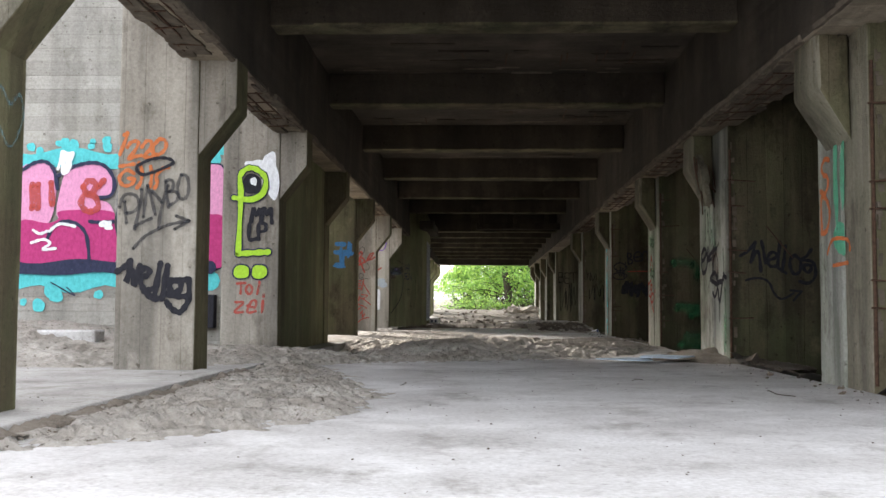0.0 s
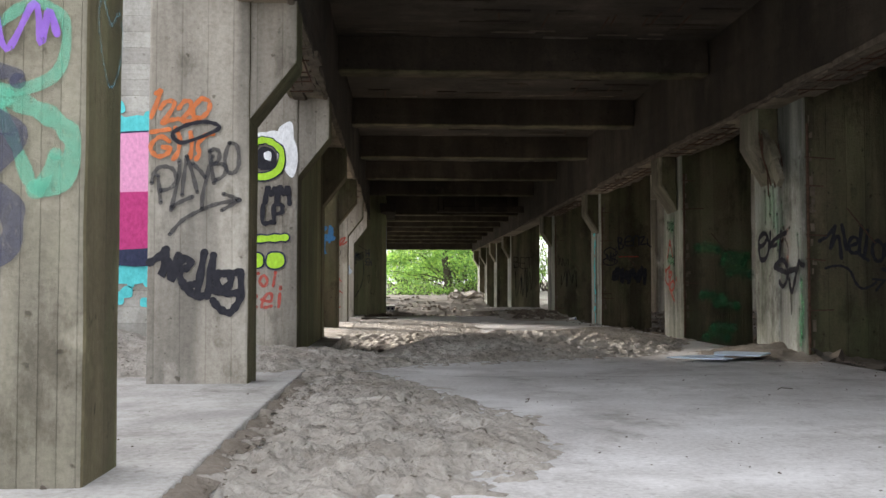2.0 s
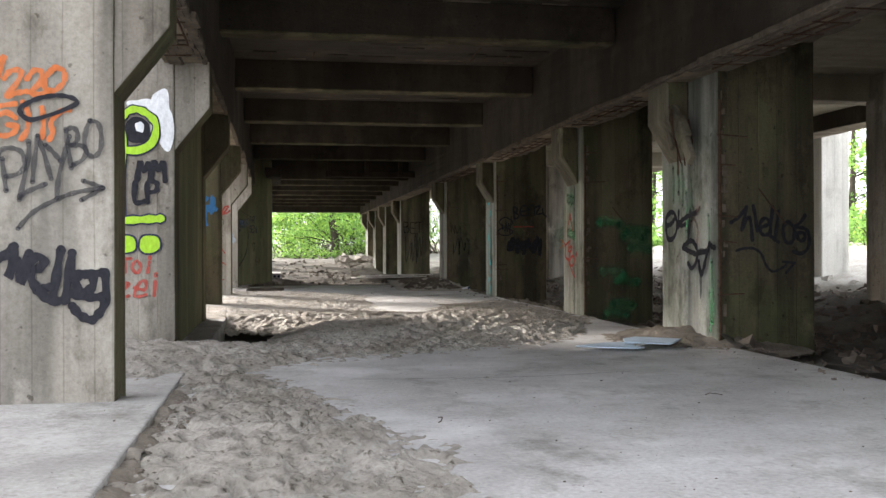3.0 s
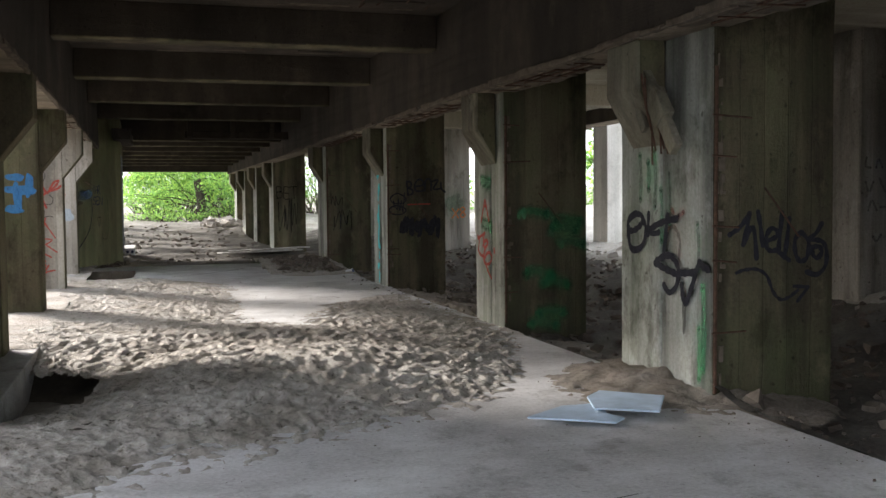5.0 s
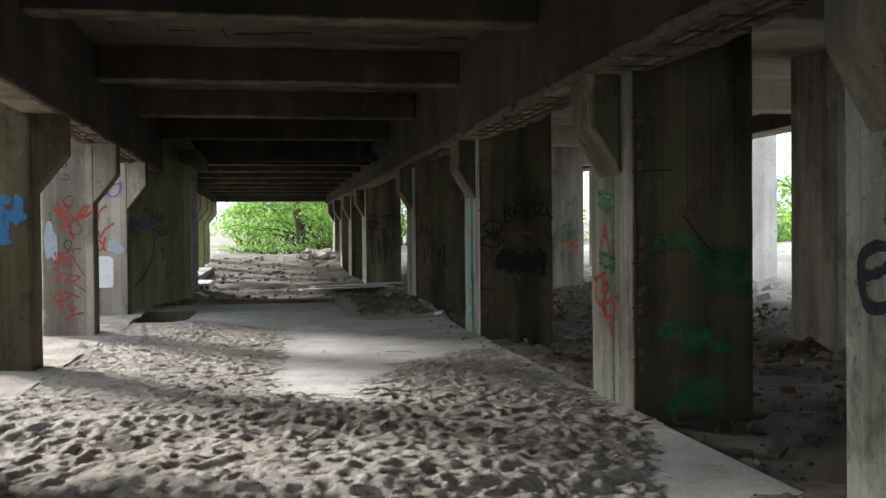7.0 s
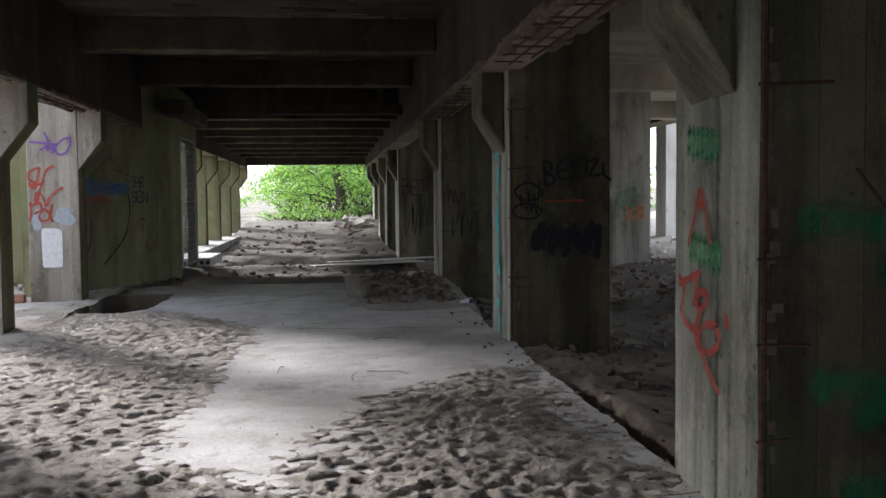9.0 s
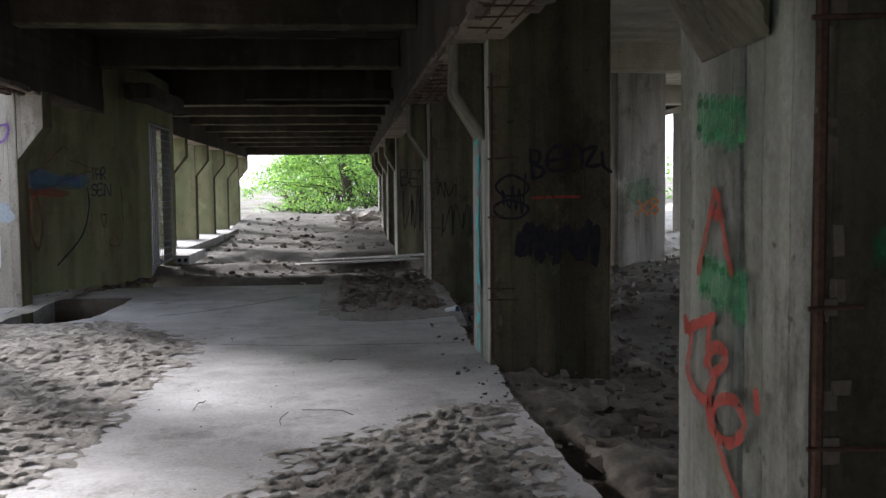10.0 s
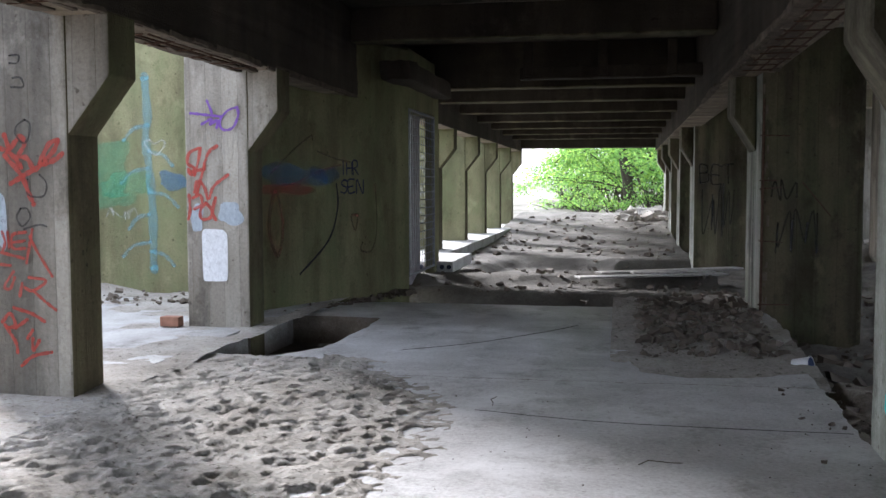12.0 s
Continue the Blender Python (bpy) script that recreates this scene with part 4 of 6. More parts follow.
line(fb, [(-2.80, 1.20), (-2.78, 1.85), (-2.79, 2.10), (-2.66, 2.19), (-2.50, 2.08), (-2.52, 1.90), (-2.66, 1.82), (-2.86, 1.84)], 0.085, NAVY, B, False, LIFT)
line(fb, [(-2.80, 1.19), (-2.45, 1.21)], 0.095, NAVY, B, False, LIFT)
line(fb, [(-2.80, 1.20), (-2.78, 1.85), (-2.79, 2.10), (-2.66, 2.19), (-2.50, 2.08), (-2.52, 1.90), (-2.66, 1.82), (-2.86, 1.84)], 0.06, LIME, B, False, LIFT + 0.008, "lime green sprayed figure with black outline")
line(fb, [(-2.80, 1.19), (-2.45, 1.21)], 0.065, LIME, B, False, LIFT + 0.008)
patch(fb, [(-2.65, 2.0, 0.105, 0.12)], BLACK, B, LIFT + 0.012, 0.06)
patch(fb, [(-2.63, 2.03, 0.035, 0.05)], PALE, B, LIFT + 0.016, 0.2)
patch(fb, [(-2.76, 0.98, 0.105, 0.095), (-2.55, 0.98, 0.105, 0.095)], NAVY, B, LIFT, 0.05)
patch(fb, [(-2.76, 0.98, 0.088, 0.078), (-2.55, 0.98, 0.088, 0.078)], LIME, B, LIFT + 0.005, 0.05)
write(fb, "LP", -2.68, -2.46, 1.36, 1.52, 0.045, BLACK, B)
write(fb, "MM", -2.66, -2.42, 1.56, 1.72, 0.05, BLACK, B)
write(fb, "Toi", -2.82, -2.50, 0.72, 0.86, 0.028, RED, B, 0.1, label="red sprayed scrawl")
write(fb, "zei", -2.84, -2.42, 0.52, 0.70, 0.03, RED, B, 0.1)

# nearest column: mint and purple loops, black lettering, a heart on its side
N = columns[4.45]
fn = front(4.45)
line(fn, [(-2.62, 1.50), (-2.50, 1.58), (-2.40, 1.52), (-2.42, 1.36), (-2.56, 1.30), (-2.66, 1.34)], 0.035, MINT, N)
line(fn, [(-2.58, 1.28), (-2.44, 1.22), (-2.37, 1.14), (-2.40, 1.02), (-2.48, 0.99)], 0.06, MINT, N, label="mint sprayed loops")
line(fn, [(-2.60, 1.26), (-2.54, 1.12), (-2.48, 0.99), (-2.42, 1.1)], 0.04, MINT, N, False, LIFT + 0.004)
scribble(fn, -2.70, -2.42, 1.45, 1.58, 9, 0.022, PURPLE, N, 3, LIFT + 0.007)
line(fn, [(-2.95, 1.34), (-2.60, 1.36), (-2.54, 1.33)], 0.05, WORNNAVY, N, False, LIFT + 0.005)
line(fn, [(-2.95, 1.18), (-2.6, 1.2), (-2.56, 1.13), (-2.7, 1.0)], 0.075, WORNNAVY, N, False, LIFT + 0.005)
line(fn, [(-2.95, 0.95), (-2.62, 0.98), (-2.55, 0.9), (-2.6, 0.78), (-2.95, 0.72)], 0.075, WORNNAVY, N, False, LIFT + 0.005)
fs = Face(LX1, 0, 0, 1)
line(fs, [(4.66, 1.36), (4.53, 1.52), (4.56, 1.64), (4.66, 1.57), (4.75, 1.64), (4.79, 1.52)], 0.014, SKYBLUE, N, True, label="faint turquoise heart")

# mural on the yard wall
fw = front(11.62)
for i, (s, w) in enumerate(((-5.96, 0.33), (-4.05, 0.36), (-3.38, 0.30))):
    patch(fw, [(s, 1.66, w + 0.018, 0.675)], NAVY, yard_wall, LIFT + 0.003 * (i % 2), 0.05, "", 0.4)
    patch(fw, [(s, 1.66, w, 0.655)], PINK, yard_wall, LIFT + 0.008 + 0.002 * (i % 2), 0.05, "pink bubble letter with dark outline", 0.4)
    patch(fw, [(s, 1.36, w * 0.98, 0.34)], MAGENTA, yard_wall, LIFT + 0.0135 + 0.001 * (i % 2), 0.06, "", 0.35)
bm = bmesh.new()
ribbon(bm, fw, [(-6.3 + 0.16 * i, 1.04 + 0.02 * math.sin(i * 0.8)) for i in range(20)], 0.16, LIFT + 0.017)
part("graffiti", bm, NAVY, yard_wall)
r = random.Random(4)
patch(fw, [(r.uniform(-6.3, -3.1), r.choice((r.uniform(2.36, 2.62), r.uniform(0.55, 0.95))), d, d) for d in [r.uniform(0.03, 0.085) for _ in range(70)]], CYAN, yard_wall, LIFT + 0.001, 0.12, "turquoise sprayed dots")
bm = bmesh.new()
ribbon(bm, fw, [(-6.3 + 0.16 * i, 2.36 + 0.03 * math.sin(i)) for i in range(20)], 0.22, LIFT - 0.003)
ribbon(bm, fw, [(-6.3 + 0.16 * i, 0.90 + 0.03 * math.sin(i * 1.3)) for i in range(20)], 0.24, LIFT - 0.003)
part("graffiti", bm, CYAN, yard_wall)
for pts in [[(-5.6, 1.56), (-5.62, 2.21), (-5.46, 2.31), (-5.31, 2.31), (-5.2, 2.21), (-5.17, 1.9), (-5.27, 1.56)], [(-5.11, 1.6), (-5.11, 2.03), (-5.01, 2.26), (-4.76, 2.31), (-4.55, 2.26), (-4.46, 2.07), (-4.51, 1.92), (-4.67, 1.88), (-4.5, 1.81), (-4.48, 1.6)]]:
    filled(fw, pts, PINK, yard_wall, LIFT + 0.014, "pink bubble letter with dark outline")
filled(fw, [(-5.62, 1.59), (-5.27, 1.58), (-5.13, 1.63), (-5.1, 1.73), (-4.5, 1.73), (-4.44, 1.58), (-4.42, 1.1), (-5.01, 1.08), (-5.61, 1.05)], MAGENTA, yard_wall, LIFT + 0.017)
tag(fw, [[(-5.63, 2.2), (-5.46, 2.31), (-5.31, 2.33), (-5.2, 2.23), (-5.15, 2.0)], [(-5.14, 2.16), (-4.99, 2.26), (-4.73, 2.32), (-4.55, 2.26), (-4.45, 2.09), (-4.49, 1.92), (-4.67, 1.89)], [(-5.26, 1.38), (-5.2, 1.51), (-5.06, 1.6), (-4.88, 1.56), (-4.77, 1.41), (-4.73, 1.1)], [(-4.74, 1.6), (-4.6, 1.59), (-4.45, 1.6)]], 0.045, NAVY, yard_wall, LIFT + 0.021)
tag(fw, [[(-5.46, 2.05), (-5.46, 1.76)], [(-5.39, 2.05), (-5.39, 1.76)], [(-5.23, 2.07), (-5.21, 1.81)], [(-4.83, 2.02), (-4.76, 2.1), (-4.67, 2.05), (-4.72, 1.95), (-4.82, 1.92), (-4.85, 1.81), (-4.76, 1.72), (-4.64, 1.77), (-4.68, 1.9), (-4.78, 1.94), (-4.83, 2.02)], [(-4.64, 2.03), (-4.58, 2.1)]], 0.075, RED, yard_wall, LIFT + 0.020)
tag(fw, [[(-5.23, 1.48), (-5.11, 1.57), (-4.92, 1.54)], [(-5.43, 1.49), (-5.35, 1.45), (-5.26, 1.48)], [(-5.45, 1.34), (-5.3, 1.38), (-5.22, 1.33), (-5.31, 1.26), (-5.15, 1.27)], [(-5.15, 2.24), (-5.1, 2.38), (-5.06, 2.24)]], 0.035, PALE, yard_wall, LIFT + 0.025, "white sprayed highlights")
patch(fw, [(-5.05, 2.34, 0.10, 0.12), (-4.53, 1.56, 0.07, 0.06), (-4.3, 1.85, 0.04, 0.12)], PALE, yard_wall, LIFT + 0.024, 0.4)
line(fw, [(-5.2, 0.86), (-4.9, 0.7), (-5.0, 0.8)], 0.015, NAVY, yard_wall, False, LIFT + 0.02)

# further columns of the open side
D = columns[18.16]
fd = front(18.16)
patch(fd, [(-2.62, 1.76, 0.10, 0.05), (-2.56, 1.60, 0.2, 0.055), (-2.46, 1.66, 0.05, 0.14), (-2.64, 1.36, 0.12, 0.05), (-2.6, 1.5, 0.05, 0.2)], BLUE, D, LIFT, 0.2, "blue sprayed block letters")
E_ = columns[21.65]
fe = front(21.65)
tag(fe, [[(-2.83, 1.74), (-2.77, 1.72), (-2.71, 1.67), (-2.67, 1.61)], [(-2.79, 1.83), (-2.75, 1.74), (-2.71, 1.78), (-2.66, 1.82), (-2.64, 1.76), (-2.68, 1.69), (-2.62, 1.67), (-2.58, 1.6)], [(-2.75, 1.5), (-2.62, 1.57), (-2.54, 1.61), (-2.43, 1.71), (-2.39, 1.78)], [(-2.53, 1.63), (-2.46, 1.76), (-2.39, 1.79)], [(-2.5, 1.63), (-2.41, 1.66), (-2.36, 1.7)], [(-2.79, 1.69), (-2.67, 1.56), (-2.61, 1.42), (-2.58, 1.36)]], 0.034, RED, E_, LIFT + 0.003, "red sprayed tags one below another")
tag(fe, [[(-2.83, 1.17), (-2.81, 1.1), (-2.83, 1.04)], [(-2.79, 1.17), (-2.78, 1.06)], [(-2.65, 1.17), (-2.75, 1.15), (-2.75, 1.06), (-2.66, 1.06)], [(-2.75, 1.1), (-2.66, 1.11)], [(-2.84, 1.03), (-2.67, 0.99)], [(-2.6, 1.19), (-2.62, 1.1), (-2.65, 0.96)], [(-2.62, 1.14), (-2.58, 1.06), (-2.46, 0.87)], [(-2.86, 0.95), (-2.77, 0.94)], [(-2.75, 0.9), (-2.82, 0.8), (-2.78, 0.78), (-2.74, 0.86)], [(-2.64, 0.86), (-2.51, 0.84), (-2.61, 0.77), (-2.67, 0.79)], [(-2.61, 0.77), (-2.51, 0.69), (-2.44, 0.64)], [(-2.69, 0.82), (-2.71, 0.73)]], 0.02, RED, E_)
tag(fe, [[(-2.76, 0.65), (-2.62, 0.61), (-2.53, 0.56)], [(-2.85, 0.55), (-2.79, 0.61), (-2.75, 0.53), (-2.81, 0.51)], [(-2.83, 0.53), (-2.75, 0.41), (-2.74, 0.34)], [(-2.75, 0.51), (-2.66, 0.57)], [(-2.66, 0.44), (-2.62, 0.5)], [(-2.71, 0.25), (-2.62, 0.32), (-2.48, 0.35)], [(-2.62, 0.44), (-2.62, 0.36), (-2.57, 0.43)]], 0.024, RED, E_)
tag(fe, [[(-2.63, 1.93), (-2.69, 1.89), (-2.7, 1.83), (-2.64, 1.77), (-2.6, 1.82), (-2.59, 1.9), (-2.63, 1.93)], [(-2.62, 1.53), (-2.63, 1.44), (-2.58, 1.41), (-2.5, 1.42), (-2.48, 1.5), (-2.53, 1.56)], [(-2.68, 1.33), (-2.71, 1.27), (-2.67, 1.21), (-2.61, 1.27), (-2.63, 1.33), (-2.68, 1.33)], [(-2.66, 1.19), (-2.55, 1.22), (-2.49, 1.21)], [(-2.73, 2.36), (-2.66, 2.36), (-2.67, 2.31), (-2.73, 2.31)], [(-2.71, 2.21), (-2.65, 2.21), (-2.63, 2.15), (-2.72, 2.15)]], 0.013, SOFTBLACK, E_, LIFT + 0.006)
patch(fe, [(-2.88, 1.3, 0.08, 0.25)], PALEBLUE, E_, LIFT - 0.003, 0.3)
F_ = columns[24.87]
ff = front(24.87)
tag(ff, [[(-2.93, 2.21), (-2.76, 2.19), (-2.6, 2.17)], [(-2.75, 2.33), (-2.7, 2.21)], [(-2.81, 2.1), (-2.7, 2.15), (-2.72, 2.09), (-2.64, 2.14), (-2.65, 2.06)], [(-2.43, 2.26), (-2.53, 2.23), (-2.62, 2.12), (-2.58, 2.04), (-2.48, 2.06), (-2.42, 2.18), (-2.43, 2.26)]], 0.026, PURPLE, F_, LIFT, "purple sprayed tag")
tag(ff, [[(-2.85, 1.86), (-2.95, 1.81), (-2.97, 1.71), (-2.9, 1.66), (-2.93, 1.59), (-2.96, 1.65)], [(-2.83, 1.86), (-2.86, 1.71), (-2.9, 1.59)], [(-2.96, 1.62), (-2.79, 1.65)], [(-2.79, 1.68), (-2.82, 1.59), (-2.88, 1.39)], [(-2.65, 1.88), (-2.74, 1.82), (-2.79, 1.7)], [(-2.9, 1.42), (-2.87, 1.53), (-2.8, 1.48), (-2.76, 1.35)], [(-2.74, 1.36), (-2.69, 1.48), (-2.54, 1.59)], [(-2.96, 1.39), (-2.95, 1.24), (-2.97, 1.15)], [(-2.92, 1.36), (-2.84, 1.39), (-2.82, 1.3), (-2.9, 1.25)], [(-2.78, 1.31), (-2.84, 1.24), (-2.83, 1.15), (-2.74, 1.16), (-2.72, 1.24), (-2.78, 1.31)], [(-2.68, 1.36), (-2.71, 1.22), (-2.68, 1.14)]], 0.032, RED, F_, LIFT, "red sprayed letters")
patch(ff, [(-2.52, 1.20, 0.13, 0.11), (-2.88, 1.16, 0.07, 0.13)], PALEBLUE, F_, LIFT - 0.003, 0.25, "pale blue roller patch")
patch(ff, [(-2.695, 0.78, 0.135, 0.265)], PALE, F_, LIFT, 0.04, "white roller square", 0.25)

# green wall and the oblique wall
green_wall = bpy.data.objects["wall_green"]
oblique = bpy.data.objects["wall_oblique"]
fg = front(27.9)
line(fg, [(-4.98, 2.95), (-4.95, 2.4), (-4.98, 2.1), (-4.92, 1.5), (-4.9, 1.0), (-4.9, 0.35)], 0.12, SKYBLUE, green_wall, label="sky blue sprayed stem with branches")
for z, w in ((2.2, -0.35), (1.85, 0.35), (1.62, -0.4), (1.3, 0.42), (1.0, -0.3), (0.62, -0.4), (0.5, 0.35)):
    line(fg, [(-4.95, z + 0.1), (-4.95 + w * 0.6, z + 0.05), (-4.95 + w, z - 0.1)], 0.05, SKYBLUE, green_wall, False, LIFT + 0.004)
line(fg, [(-4.84, 1.9), (-5.0, 2.05), (-4.93, 2.1), (-4.84, 2.05), (-4.75, 2.1), (-4.7, 2.04)], 0.022, FAINT, green_wall, True, LIFT + 0.006)
patch(fg, [(-5.5, 1.75, 0.3, 0.32), (-5.3, 1.5, 0.42, 0.16), (-5.45, 1.3, 0.25, 0.12)], MIST, green_wall, LIFT - 0.003, 0.35, "mint sprayed cloud")
patch(fg, [(-4.6, 1.55, 0.2, 0.12)], BLUE2, green_wall, LIFT - 0.002, 0.3)
scribble(fg, -5.6, -5.1, 1.05, 1.16, 11, 0.014, FAINT, green_wall, 5)
fo = Face(-2.98, 25.5, 1.38, 3.5)
patch(fo, [(1.3, 1.60, 0.55, 0.13), (1.9, 1.62, 0.25, 0.1)], BLUE2, oblique, LIFT, 0.4, "faded blue sprayed band")
patch(fo, [(1.2, 1.44, 0.4, 0.07)], FADED, oblique, LIFT + 0.003, 0.4)
line(fo, [(0.9, 1.62), (1.3, 1.9), (1.62, 2.08), (1.66, 2.04)], 0.025, FADED, oblique)
line(fo, [(1.75, 1.9), (2.1, 1.82), (2.4, 1.78)], 0.02, FADED, oblique)
line(fo, [(1.3, 1.5), (1.8, 1.66), (2.2, 1.74)], 0.02, FADED, oblique, False, LIFT + 0.006)
line(fo, [(2.12, 1.5), (2.14, 1.2), (1.95, 0.8), (1.4, 0.42)], 0.03, BLACK, oblique)
write(fo, "IHR", 2.2, 2.6, 1.62, 1.78, 0.022, NAVY, oblique)
write(fo, "SEN", 2.2, 2.7, 1.38, 1.54, 0.022, NAVY, oblique)
line(fo, [(2.52, 1.1), (2.42, 1.08), (2.5, 0.9), (2.56, 1.08)], 0.03, FADED, oblique, True)
line(fo, [(2.95, 1.5), (2.98, 0.9), (2.85, 0.62), (2.62, 0.64), (2.66, 0.74)], 0.022, FADED, oblique)
line(fo, [(0.98, 1.42), (0.86, 1.0), (1.0, 0.66), (1.1, 1.0)], 0.05, FADED, oblique, True)

# right piers
R1, R2, R3, R4, R5 = (piers[p[0]] for p in PIERS[:5])
fr = right_face()
patch(fr, [(-7.52, 1.55, 0.05, 0.30), (-7.38, 1.6, 0.04, 0.28), (-7.45, 1.12, 0.10, 0.14)], TEAL, R1, LIFT, 0.3, "mint sprayed letters")
write(fr, "S", -7.84, -7.62, 1.5, 1.76, 0.04, ORANGE, R1, label="orange sprayed letters")
write(fr, "D", -7.84, -7.6, 1.2, 1.45, 0.04, ORANGE, R1)
line(fr, [(-7.72, 1.02), (-7.6, 1.12), (-7.3, 1.10), (-7.25, 1.02)], 0.03, ORANGE, R1)
line(fr, [(-7.6, 0.92), (-7.3, 0.93)], 0.03, ORANGE, R1)
for s, z0, z1, w in ((-11.85, 1.42, 1.78, 0.05), (-11.72, 1.5, 1.72, 0.06), (-11.62, 1.36, 1.8, 0.045), (-11.52, 1.1, 1.5, 0.05), (-11.4, 1.2, 1.62, 0.035), (-11.0, 0.9, 1.25, 0.04), (-10.93, 0.2, 0.8, 0.06), (-10.98, 0.12, 0.5, 0.05)):
    line(fr, [(s, z0), (s + 0.012, (z0 + z1) / 2), (s - 0.006, z1)], w, MIST2, R2, False, LIFT - 0.003, "thin green sprayed streaks")
tag(fr, [[(-11.92, 1.31), (-12.02, 1.27), (-12.05, 1.21), (-11.99, 1.17), (-11.87, 1.2), (-11.8, 1.26), (-11.83, 1.3), (-11.92, 1.31)], [(-11.8, 1.26), (-11.75, 1.19), (-11.78, 1.09), (-11.86, 1.03), (-11.97, 1.02), (-12.02, 1.07), (-12.04, 1.19)], [(-11.71, 1.31), (-11.72, 1.15)], [(-11.55, 1.17), (-11.62, 1.16), (-11.71, 1.18), (-11.49, 1.25), (-11.28, 1.28)], [(-11.42, 1.3), (-11.44, 1.18), (-11.47, 0.99)]], 0.052, BLACK, R2, LIFT, "black sprayed tags")
tag(fr, [[(-11.41, 1.2), (-11.34, 1.22), (-11.27, 1.17), (-11.24, 1.08), (-11.27, 0.92)], [(-11.42, 1.18), (-11.46, 1.08)], [(-11.36, 1.35), (-11.34, 1.32)], [(-11.27, 1.3), (-11.19, 1.33)]], 0.035, FADED, R2, LIFT - 0.002)
tag(fr, [[(-11.58, 0.95), (-11.41, 1.0), (-11.31, 0.97), (-11.25, 0.89), (-11.28, 0.78), (-11.38, 0.72), (-11.46, 0.77)], [(-11.6, 0.93), (-11.42, 0.89), (-11.24, 0.86)], [(-11.21, 0.88), (-11.03, 0.9), (-10.96, 0.97)], [(-10.97, 0.97), (-10.91, 0.94), (-10.85, 0.93)], [(-11.21, 0.79), (-11.16, 0.66), (-11.08, 0.76), (-11.01, 0.9)]], 0.055, BLACK, R2, LIFT + 0.003)
patch(fr, [(-11.19, 0.89, 0.07, 0.035), (-11.18, 0.58, 0.03, 0.12)], SOFTBLACK, R2, LIFT, 0.3)
fp2 = front(10.84)
tag(fp2, [[(2.87, 1.17), (2.96, 1.23), (3.03, 1.32)], [(3.03, 1.32), (3.01, 1.21), (2.98, 1.1)], [(2.98, 1.1), (3.06, 1.22), (3.09, 1.0)], [(3.1, 1.33), (3.12, 1.23), (3.14, 1.09)], [(3.17, 1.12), (3.25, 1.15), (3.26, 1.19), (3.21, 1.21), (3.17, 1.16), (3.17, 1.08), (3.21, 1.05), (3.26, 1.06)], [(3.3, 1.32), (3.28, 1.15), (3.27, 1.05)], [(3.36, 1.28), (3.34, 1.12), (3.32, 1.0)], [(3.26, 1.05), (3.36, 0.98)], [(3.46, 1.18), (3.41, 1.13), (3.41, 1.04), (3.45, 0.97), (3.51, 1.0), (3.52, 1.11), (3.46, 1.18)], [(3.64, 1.24), (3.59, 1.17), (3.54, 1.13), (3.64, 1.11), (3.68, 1.04), (3.67, 0.93), (3.6, 0.87), (3.51, 0.89)], [(3.56, 1.07), (3.62, 1.07), (3.64, 1.03), (3.6, 0.99), (3.56, 1.02), (3.56, 1.07)]], 0.036, BLACK, R2, LIFT + 0.004, "bold black sprayed tag")
tag(fp2, [[(2.93, 0.9), (3.0, 0.92), (3.1, 0.92), (3.18, 0.87), (3.23, 0.76), (3.29, 0.7), (3.36, 0.71), (3.44, 0.76)], [(3.41, 0.79), (3.53, 0.78)], [(3.53, 0.78), (3.44, 0.68)]], 0.026, BLACK, R2)
for k in range(14):
    s_, z_ = -15.72 + 0.028 * k, (1.66, 1.17)[k % 2] - 0.0035 * k
    line(fr, [(s_, z_ + 0.05), (s_ + 0.01, z_), (s_, z_ - 0.05 - 0.012 * (k % 3))], 0.05, MIST2, R3, False, LIFT - 0.005 + 0.0002 * k, "thin green sprayed streaks")
tag(fr, [[(-15.71, 1.17), (-15.65, 1.28), (-15.59, 1.39), (-15.57, 1.42), (-15.53, 1.39), (-15.55, 1.35), (-15.59, 1.36)], [(-15.53, 1.36), (-15.48, 1.26), (-15.44, 1.19)]], 0.032, RED, R3, LIFT, "red sprayed sign")
tag(fr, [[(-15.82, 1.0), (-15.76, 0.95), (-15.79, 0.84), (-15.71, 0.78), (-15.59, 0.77)], [(-15.81, 0.97), (-15.67, 1.01), (-15.56, 1.04)], [(-15.59, 1.02), (-15.61, 0.93), (-15.57, 0.87), (-15.48, 0.91), (-15.46, 0.95), (-15.55, 0.95), (-15.62, 0.89)],
         [(-15.56, 0.85), (-15.61, 0.76), (-15.56, 0.69), (-15.42, 0.69), (-15.32, 0.76), (-15.38, 0.82), (-15.5, 0.8), (-15.55, 0.75)], [(-15.25, 0.87), (-15.24, 0.83)], [(-15.59, 0.74), (-15.45, 0.6), (-15.33, 0.53)]], 0.036, RED, R3, LIFT + 0.004, "red sprayed tag")
fp3 = front(15.0)
for k in range(16):
    z_ = (1.3, 1.1, 0.62, 0.5, 0.18, 0.95, 0.05, 1.2)[k % 8] - 0.04 * (k // 8)
    x_ = (2.95, 3.2, 3.05, 3.3, 3.15, 3.35, 3.0, 3.4)[(k * 3) % 8]
    line(fp3, [(x_, z_), (x_ + 0.12, z_ + 0.02), (x_ + 0.32, z_ - 0.02)], 0.11, GREEN, R3, False, LIFT - 0.004 + 0.0005 * k, "thin green sprayed smears")
r = random.Random(9)
